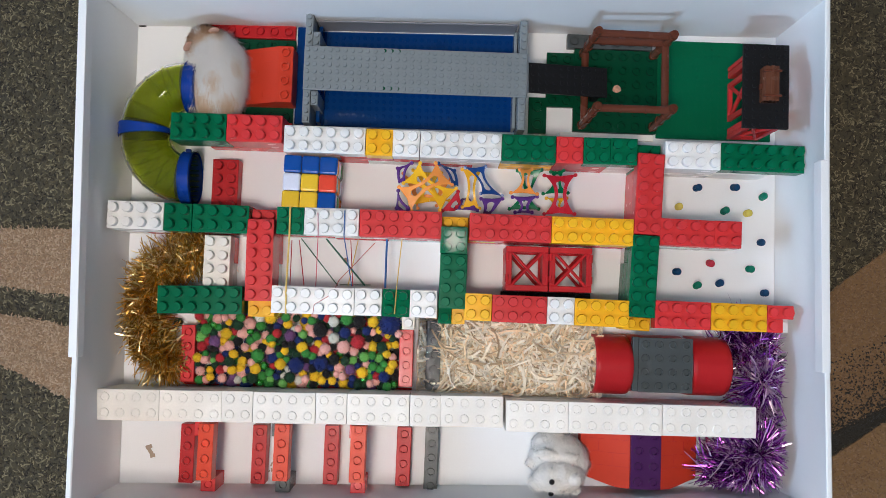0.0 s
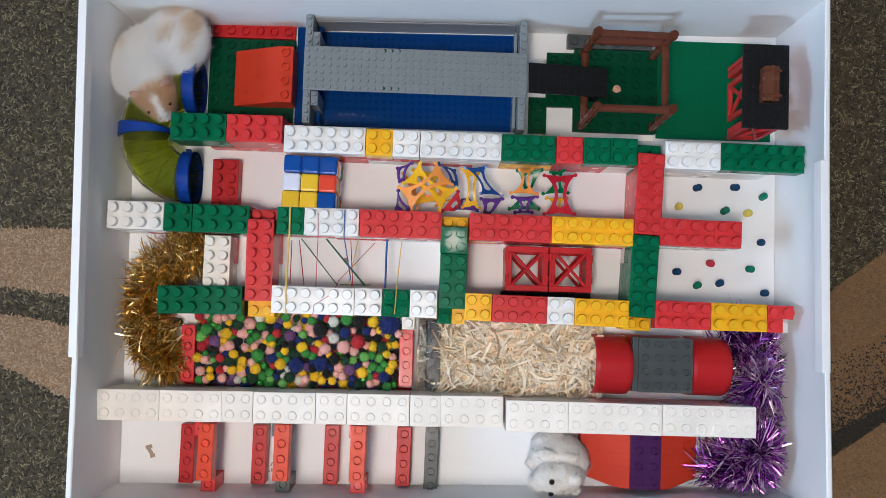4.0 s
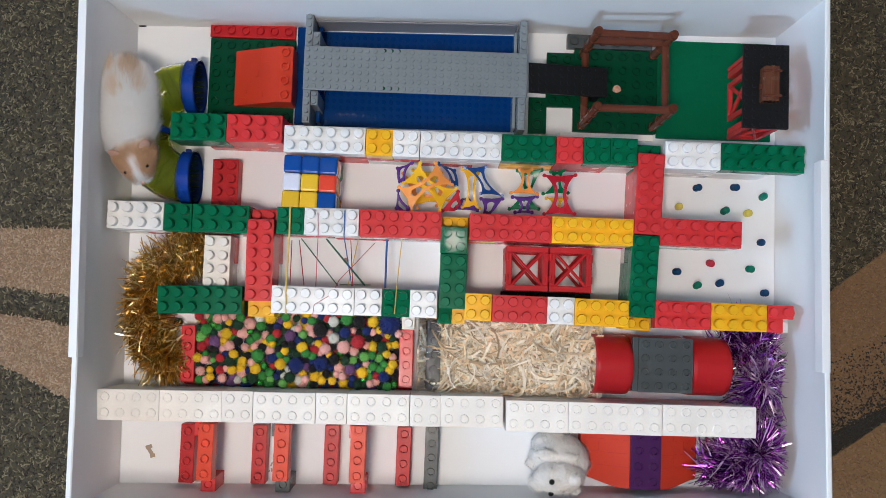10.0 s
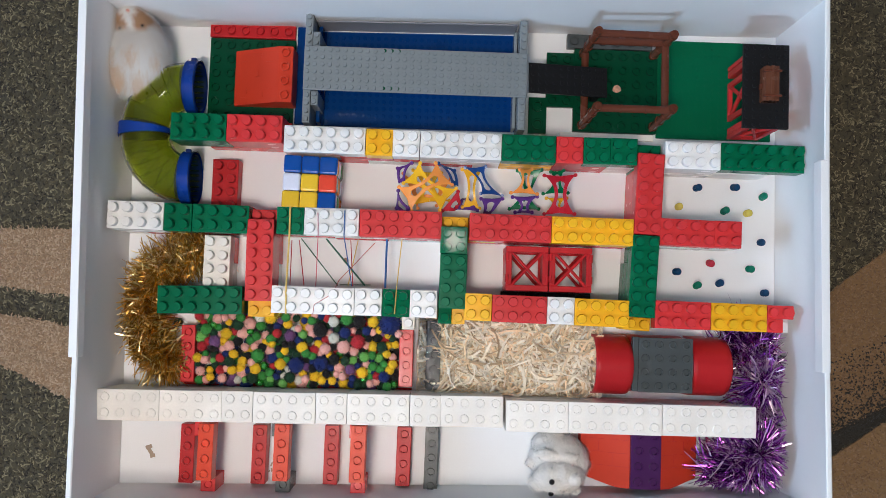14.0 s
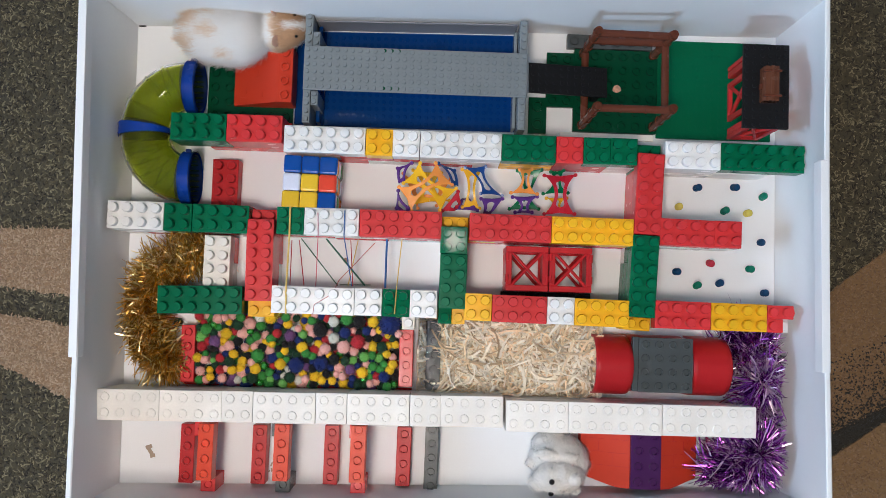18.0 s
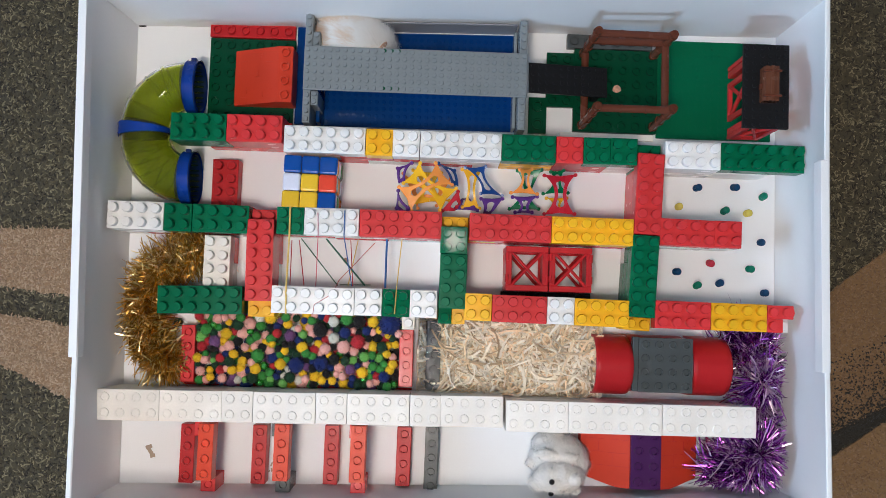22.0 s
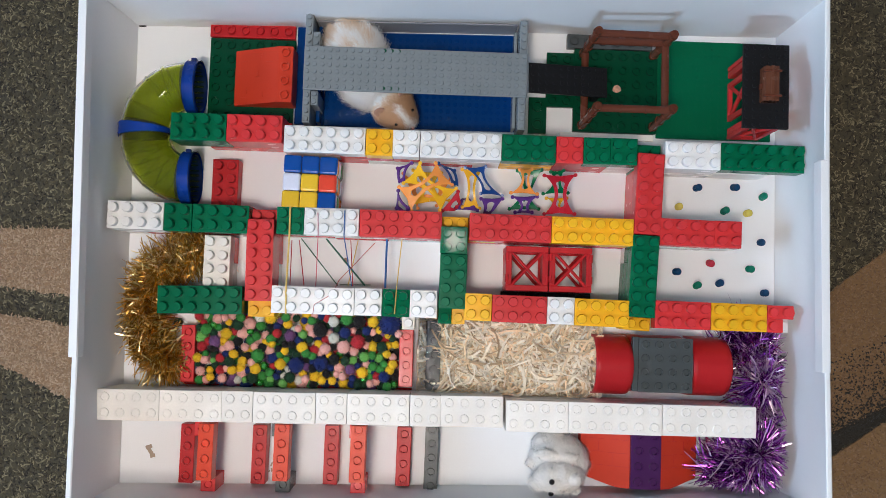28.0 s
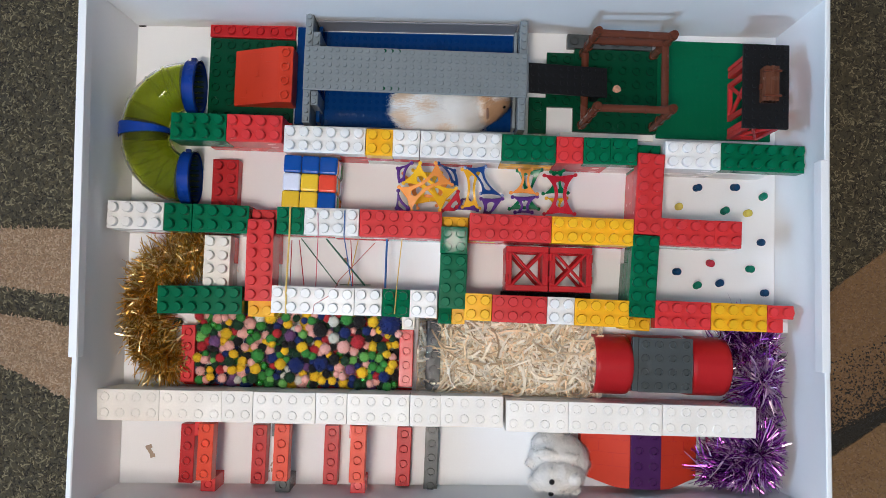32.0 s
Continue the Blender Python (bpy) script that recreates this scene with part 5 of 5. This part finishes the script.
def furry(name, r, count, length, lie, patch, mats, seed, squash=0.0, thin=0.012, sleek=True, locks=0, lock_length=2.5):
    """An ellipsoid of fur; hairs lie towards 'lie'. patch(direction) gives the material of the coat there."""
    rnd = random.Random(seed)
    bm = bmesh.new()
    for v in ball(bm, (0, 0, 0), r, 28, 18):
        v.co *= 1 + 0.05 * noise.noise(v.co * 60)
        s = 1 - squash * max(0, v.co.x / (r[0] * C))
        v.co.y, v.co.z = v.co.y * s, v.co.z * (0.5 + 0.5 * s)
    for f in bm.faces:
        f.smooth = True
        f.material_index = patch(f.calc_center_median().normalized())
    R, lie = Vector(r), Vector(lie)
    bm.normal_update()
    normals = [v.normal.copy() for v in bm.verts]
    tip_at = None
    for k in range(count + locks * 60):
        lock = k >= count
        if lock and (k - count) % 60:
            d = (heart + Vector((rnd.gauss(0, 0.085), rnd.gauss(0, 0.085), rnd.gauss(0, 0.085)))).normalized()
        else:
            d = Vector((rnd.gauss(0, 1), rnd.gauss(0, 1), rnd.gauss(0.25, 1))).normalized()
            heart, tip_at = d, None
        s = 1 - squash * max(0, d.x)
        p = Vector((d.x * R.x, d.y * R.y * s, d.z * R.z * (0.5 + 0.5 * s))) * 0.97
        nrm = Vector((d.x / R.x, d.y / R.y, d.z / R.z)).normalized()
        flow = lie - nrm * lie.dot(nrm)
        clump = Vector((noise.noise(p * 0.9), noise.noise(p * 0.9 + Vector((9, 0, 0))), noise.noise(p * 0.9 + Vector((0, 9, 0))))) * 0.7
        ln = length * rnd.uniform(0.6, 1.15)
        along = flow + clump * 0.75
        along = (along - nrm * along.dot(nrm)).normalized()
        guard = sleek and rnd.random() < 0.3
        d1 = (nrm * (rnd.uniform(0.35, 0.8) if guard else 0.2) + along + Vector((rnd.gauss(0, 0.16), rnd.gauss(0, 0.16), rnd.gauss(0, 0.08)))).normalized() * ln
        side, lift = nrm.cross(d1).normalized() * thin, nrm * thin
        mid = p + d1 * 0.5 + nrm * 0.06 * ln
        tip = p + d1 * 1.0 - nrm * 0.10 * ln
        if lock:
            if tip_at is None:
                along = (flow + clump * 0.25).normalized()
                tip_at = p + (nrm * rnd.uniform(0.05, 0.32) + along).normalized() * lock_length * rnd.uniform(0.6, 1.2)
            tip = tip_at + Vector((rnd.gauss(0, 0.09), rnd.gauss(0, 0.09), rnd.gauss(0, 0.09))) * lock_length * 0.7
            mid = p.lerp(tip, 0.5) + nrm * 0.08 * lock_length
        low = [bm.verts.new(q * C) for q in (p + side, p + lift, p - side)]
        top = [bm.verts.new(q * C) for q in (mid + side * 0.8, mid + lift * 0.8, mid - side * 0.8)]
        end = bm.verts.new(tip * C)
        normals += [nrm] * 7
        mi = patch((d + clump * 0.22 + Vector((rnd.gauss(0, 0.09), rnd.gauss(0, 0.09), rnd.gauss(0, 0.09)))).normalized())
        for e in range(3):
            g = (e + 1) % 3
            for f in (bm.faces.new((low[e], low[g], top[g], top[e])), bm.faces.new((top[e], top[g], end))):
                f.material_index = mi
                f.smooth = True
    me = mesh_of(bm, name, mats)
    if sleek:
        me.normals_split_custom_set_from_vertices(normals)   # hairs take the light like the coat below
    return me


COAT = (FURWHITE, FURCREAM, FURGINGER)
hamster = thing("hamster", (-24, 25, 0), "long-haired white and ginger hamster walking through the maze", "hamster")


def rump_coat(d):
    return 1 if (d - Vector((-0.5, 0.4, 0.75))).length < 0.42 or (d - Vector((-0.6, -0.5, 0.6))).length < 0.36 or (d - Vector((0.15, 0.6, 0.75))).length < 0.2 or (d - Vector((0.2, -0.1, 1.0))).length < 0.22 else 0


def torso_coat(d):
    return 1 if (d - Vector((-0.1, -0.75, 0.65))).length < 0.2 else 0


def head_coat(d):
    if d.z < -0.2 or d.x > 0.93 or abs(d.y) < 0.17 * (0.35 + d.x) and d.x > 0.15:
        return 0
    return 2 if d.x > -0.15 else (1 if d.x > -0.38 else 0)


rump = part("rump", furry("rump", (3.3, 2.75, 2.3), 30000, 2.1, (-1, 0, -0.15), rump_coat, COAT, 1, locks=45, lock_length=2.4), None, hamster)
torso = part("torso", furry("torso", (3.7, 2.9, 2.3), 30000, 1.8, (-1, 0, -0.1), torso_coat, COAT, 2, locks=30, lock_length=1.9), None, hamster)
head = part("head", furry("head", (2.7, 2.3, 1.9), 22000, 0.9, (-1, 0, 0), head_coat, COAT, 3, squash=0.42, thin=0.012), None, hamster)
for side in (-1, 1):
    bm = bmesh.new()
    vs = ball(bm, (0, 0, 0), (0.16, 0.65, 0.75), 12, 8)
    part("ear", bm, EARSKIN, head, "folded ginger ear", True, pose(-0.65 * C, side * 1.6 * C, 1.6 * C, -side * 35, -25, side * 20))
    bm = bmesh.new()
    ball(bm, (0, 0, 0), 0.18, 12, 8)
    part("eye", bm, EYE, head, "", True, pose(1.45 * C, side * 1.18 * C, 1.18 * C))
bm = bmesh.new()
ball(bm, (0, 0, 0), (0.24, 0.22, 0.18), 10, 6)
part("nose", bm, SKIN, head, "small pink nose", True, pose(2.75 * C, 0, 0.15 * C))
for x, y in ((2.0, 1.7), (2.0, -1.7)):
    bm = bmesh.new()
    ball(bm, (0, 0, -0.1), (0.75, 0.4, 0.35), 10, 6)
    rod(bm, (0, 0, 0), (-0.4, 0, 1.4), 0.35, 0.5, n=8)
    for t in (-0.25, 0, 0.25):
        ball(bm, (0.75, t, -0.2), (0.3, 0.12, 0.12), 6, 4)
    part("paw", bm, SKIN, torso, "pink paw", True, pose(x * C, y * C, -1.9 * C))
for y in (1.8, -1.8):
    bm = bmesh.new()
    ball(bm, (0, 0, -0.1), (1.1, 0.45, 0.35), 10, 6)
    rod(bm, (-0.3, 0, 0), (-0.8, 0, 1.2), 0.4, 0.7, n=8)
    part("paw", bm, SKIN, rump, "pink paw", True, pose(0.3 * C, y * C, -1.9 * C))

# plush toy by the front wall
TOYFUR = material("plush_white", (0.70, 0.675, 0.64), 0.9, grain=0.1, grain_size=500, stain=0.08, stain_size=40, bump=1.0, bump_size=700, sheen=0.3)
plush = thing("plush_toy", (0, 0), "small white plush toy animal with black bead eyes", "plush toy")
bm = bmesh.new()
# hind, body, arm folds, head, snout and ears, grown into one body
LUMPS = (((2.3, 1.5, 2.1), (12.5, -14.75, 2.2)), ((3.2, 2.7, 2.8), (13.1, -16.3, 2.8)), ((1.35, 0.5, 0.55), (11.6, -15.35, 5.1)), ((1.1, 0.5, 0.5), (13.9, -15.6, 5.1)),
              ((2.7, 1.75, 1.9), (12.85, -17.75, 4.9)), ((1.25, 1.0, 1.0), (10.9, -18.4, 4.6)), ((0.72, 0.65, 0.65), (14.4, -17.7, 6.4)), ((0.7, 0.5, 0.6), (14.6, -19.0, 5.2)), ((0.9, 0.6, 0.6), (10.4, -16.6, 3.6)))
for r, at in LUMPS:
    ball(bm, at, r, 28, 18)
for v in bm.verts:
    v.co += v.normal * 0.0022 * noise.noise(v.co * 75) + Vector((0, 0, 0.0008 * noise.noise(v.co * 260)))
body = part("plush_body", bm, TOYFUR, plush)
grow = body.modifiers.new("grow", "REMESH")
grow.mode, grow.voxel_size, grow.use_smooth_shade = "VOXEL", 0.0010, True
ease = body.modifiers.new("ease", "SMOOTH")
ease.factor, ease.iterations = 0.5, 10
for noise_scale, strength in ((0.008, 0.0014), (0.0022, 0.0006)):
    tufts = bpy.data.textures.new("tufts", "CLOUDS")
    tufts.noise_scale = noise_scale
    lumps = body.modifiers.new("lumps", "DISPLACE")
    lumps.texture, lumps.strength, lumps.mid_level, lumps.texture_coords = tufts, strength, 0.5, "GLOBAL"
# short pile standing off the cloth
rnd = random.Random(21)
verts, faces, normals = [], [], []
for r, at in LUMPS:
    for k in range(int(800 * (r[0] * r[1]))):
        d = Vector((rnd.gauss(0, 1), rnd.gauss(0, 1), abs(rnd.gauss(0, 1)))).normalized()
        p = Vector(at) + Vector((d.x * r[0], d.y * r[1], d.z * r[2]))
        if any(sum(((p[i] - b[i]) / q[i]) ** 2 for i in range(3)) < 0.9 for q, b in LUMPS if b != at):
            continue
        nrm = Vector((d.x / r[0], d.y / r[1], d.z / r[2])).normalized()
        swirl = Vector((noise.noise(p * 0.8), noise.noise(p * 0.8 + Vector((5, 0, 0))), noise.noise(p * 0.8 + Vector((0, 5, 0)))))
        tip = p + (nrm * 0.35 + swirl * 0.8 + Vector((rnd.gauss(0, 0.2), rnd.gauss(0, 0.2), rnd.gauss(0, 0.2)))) * rnd.uniform(0.3, 0.6)
        side = nrm.cross(tip - p).normalized() * 0.018
        n = len(verts)
        verts += [tuple((p - nrm * 0.05 + side) * C), tuple((p - nrm * 0.05 - side) * C), tuple(tip * C)]
        faces.append((n, n + 1, n + 2))
        normals += [nrm] * 3
me = bpy.data.meshes.new("plush_coat")
me.from_pydata(verts, [], faces)
me.materials.append(material("plush_pile_white", (0.97, 0.935, 0.88), 0.9, island=0.03, sheen=0.6, spec=0.2))
me.polygons.foreach_set("use_smooth", [True] * len(faces))
me.normals_split_custom_set_from_vertices(normals)
part("plush_coat", me, None, plush)["kind"] = "stuff"
for at in ((11.97, -17.95, 6.85), (12.04, -19.35, 5.75)):
    bm = bmesh.new()
    ball(bm, at, 0.3, 12, 8)
    part("eye", bm, EYE, plush, "black bead eye", True)


# ---------------------------------------------------------------- what moves
def ground_pose(x, y, z, heading, pitch=0.0, roll=0.0):
    return pose(x * C, y * C, z * C) @ pose(0, 0, 0, 0, 0, heading) @ pose(0, 0, 0, roll, -pitch, 0)


def motions():
    """Seconds, rump x y, torso x y, head x y, height of the back, head's heading and pitch."""
    rows = [
        (0, -25.5, 22.8, -25.5, 24.7, -26.6, 27.1, 2.9, 124, -35),
        (0.5, -25.6, 23.2, -26.3, 26.7, -29.8, 28.2, 2.9, 163, -25),
        (1, -27.3, 27.3, -29.8, 28.3, -32.2, 26.4, 2.9, 213, -10),
        (1.5, -27.1, 28.2, -30.4, 26.7, -33.8, 24.1, 3.2, 217, -15),
        (2, -27.8, 28.4, -30.9, 27, -33.8, 24.9, 3.4, 215, 0),
        (2.5, -28.7, 28.3, -31.9, 26.6, -34.4, 24.2, 3.6, 224, 20),
        (3, -31, 27.3, -33.3, 26.3, -31.8, 23.1, 4.2, 287, 0),
        (3.5, -29, 27.5, -32.6, 25.4, -31.2, 21.9, 4.6, 292, -10),
        (5.5, -33.6, 24.2, -33.6, 22, -31.4, 19.1, 5.6, 307, 0),
        (6, -33, 24, -33, 21.7, -31.9, 19.9, 5.8, 299, 20),
        (6.5, -34.1, 23.4, -34, 21, -32.3, 16.8, 5.8, 292, -10),
        (7, -32.5, 22.4, -32.5, 19.5, -33.7, 14.8, 5.8, 255, -10),
        (7.5, -32.4, 21.3, -32.9, 18.4, -34.4, 14.3, 5.8, 250, -15),
        (8, -33.2, 20.3, -33.6, 17, -35, 12.5, 5.6, 249, -20),
        (8.5, -33.1, 18.5, -33.5, 15.6, -34.8, 11.5, 5.4, 253, -35),
        (9, -32.5, 18.1, -33.1, 15.3, -33.4, 11.6, 5.4, 266, -55),
        (9.5, -33.8, 18.5, -34, 16.6, -34.3, 12.5, 5.4, 266, -15),
        (10, -34.2, 20.9, -34.1, 18.3, -32.7, 14.1, 5.6, 289, 0),
        (10.5, -33.7, 21.2, -33.7, 19.4, -32.2, 17.2, 6, 305, 0),
        (11, -33.2, 20.5, -33.1, 20.9, -30.3, 20.9, 6, 360, 10),
        (11.5, -33.3, 22.8, -31.4, 22.2, -27.4, 21.6, 5.6, 353, -10),
        (12, -34, 22.4, -31.4, 22.2, -28.2, 22.6, 5.6, 375, -5),
        (12.5, -33.5, 21.8, -32.2, 22.9, -30.7, 25.4, 5.6, 417, 40),
        (13, -32.9, 24.5, -32.7, 25, -32.1, 27.6, 5, 437, -35),
        (13.5, -32.3, 24.6, -32.2, 25.1, -33, 28, 4.6, 465, -20),
        (14, -33.9, 25.1, -33.7, 25.4, -33.9, 28.3, 4.2, 459, 60),
        (14.5, -34.3, 24.6, -33.1, 26.2, -30.8, 27.9, 3.6, 395, 40),
        (16.5, -32.6, 26, -31.6, 27.5, -30.4, 28.9, 3.2, 412, 45),
        (17, -32.9, 27.1, -29.2, 28, -24.6, 27.9, 3, 360, -10),
        (17.5, -28, 28.5, -24.4, 28.3, -19.6, 28.9, 3.4, 367, 0),
        (18, -25.6, 28.4, -23.4, 28.2, -18.1, 28.9, 3.8, 367, 0),
        (18.5, -24.5, 28, -22.4, 28.1, -17.6, 29.4, 4.4, 375, 10),
        (19, -22.8, 28.3, -20.2, 28.7, -16.2, 29.2, 4.6, 366, 0),
        (19.5, -20.3, 29.3, -17.6, 29.2, -13.9, 29.1, 4.6, 358, -15),
        (20, -17.42, 30.08, -15.24, 29.78, -12.47, 28.6, 5.6, 342, -45),
        (20.5, -16.4, 29.6, -12.9, 29.0, -9.6, 28.1, 4.6, 334, -45),
        (21, -13.2, 29.6, -10.6, 28.9, -7.2, 28.0, 3.6, 334, -45),
        (21.5, -11.2, 28.4, -10.4, 28.3, -8.0, 28.4, 2.7, 352, 5),
        (22, -10.84, 28.35, -9.65, 28.06, -8.6, 26.4, 2.6, 300, -20),
        (22.5, -12.4, 28.6, -10.3, 28, -8.8, 21.9, 2.35, 284, -20),
        (23, -11.5, 27.9, -10.3, 26.2, -11.6, 23.7, 2.35, 228, -30),
        (23.5, -12, 27.9, -10.2, 25.5, -12.1, 21.5, 2.35, 229, -10),
        (24, -10.1, 27.7, -10.3, 25, -11.8, 22.5, 2.35, 218, -10),
        (24.5, -9.5, 27.6, -10.3, 25.7, -11.8, 23.1, 2.35, 225, -30),
        (25, -9.2, 27.8, -10.3, 26.2, -11.7, 24.3, 2.35, 234, -40),
        (25.5, -9.2, 27.8, -10.3, 26.4, -11.7, 24.5, 2.35, 232, -40),
        (27.5, -9.9, 27.3, -9.3, 24.9, -7, 20.8, 2.35, 300, -10),
        (28, -10.4, 27.1, -9.3, 24.6, -5.7, 20.9, 2.35, 314, 0),
        (28.5, -11.3, 27, -8.3, 23, -4.4, 20.9, 2.35, 332, -10),
        (29, -8, 21.8, -6.8, 21.3, -2.5, 20.9, 2.35, 354, -5),
        (29.5, -4.4, 21.3, -2.7, 21.1, 1.7, 21.2, 2.35, 361, 0),
        (30, -4.1, 21.3, -4.6, 21.1, 0.1, 21.1, 2.35, 320, 30),
        (30.5, -4.4, 21.3, -5.8, 21, -0.5, 21, 2.4, 274, 40),
        (31, -4.3, 21.3, -4.8, 21.1, 1.1, 21.1, 2.35, 328, 25),
        (31.5, -3.3, 21.3, -0.7, 21.1, 3.4, 21.4, 2.35, 364, 0),
        (32, -2, 21.4, 0.6, 21.3, 4.2, 22.1, 2.35, 376, -10),
    ]
    # how far rump and head stand above the back's height while it climbs down
    lift = {20: (0.6, 0.0), 20.5: (2.0, -0.8), 21: (2.6, -0.5)}
    whole, rear, mid, front = [], [], [], []
    for t, rx, ry, tx, ty, hx, hy, z, hh, hp in rows:
        heading = math.degrees(math.atan2(hy - ry, hx - rx))
        root = ground_pose(tx, ty, z - 2.5, heading)
        inv = root.inverted()
        a1 = math.degrees(math.atan2(ty - ry + 0.5 * (hy - ry), tx - rx + 0.5 * (hx - rx)))
        whole.append((t, root))
        up, down = lift.get(t, (0.0, 0.0))
        slope = math.degrees(math.atan2(down - up, max(3.0, math.hypot(hx - rx, hy - ry))))
        rear.append((t, inv @ ground_pose(rx, ry, z + up, a1, slope)))
        mid.append((t, inv @ ground_pose(tx, ty, z, heading, slope)))
        front.append((t, inv @ ground_pose(hx, hy, z + 0.2 + down, hh, hp)))
    walk(hamster, whole)
    walk(rump, rear)
    walk(torso, mid)
    walk(head, front)


motions()
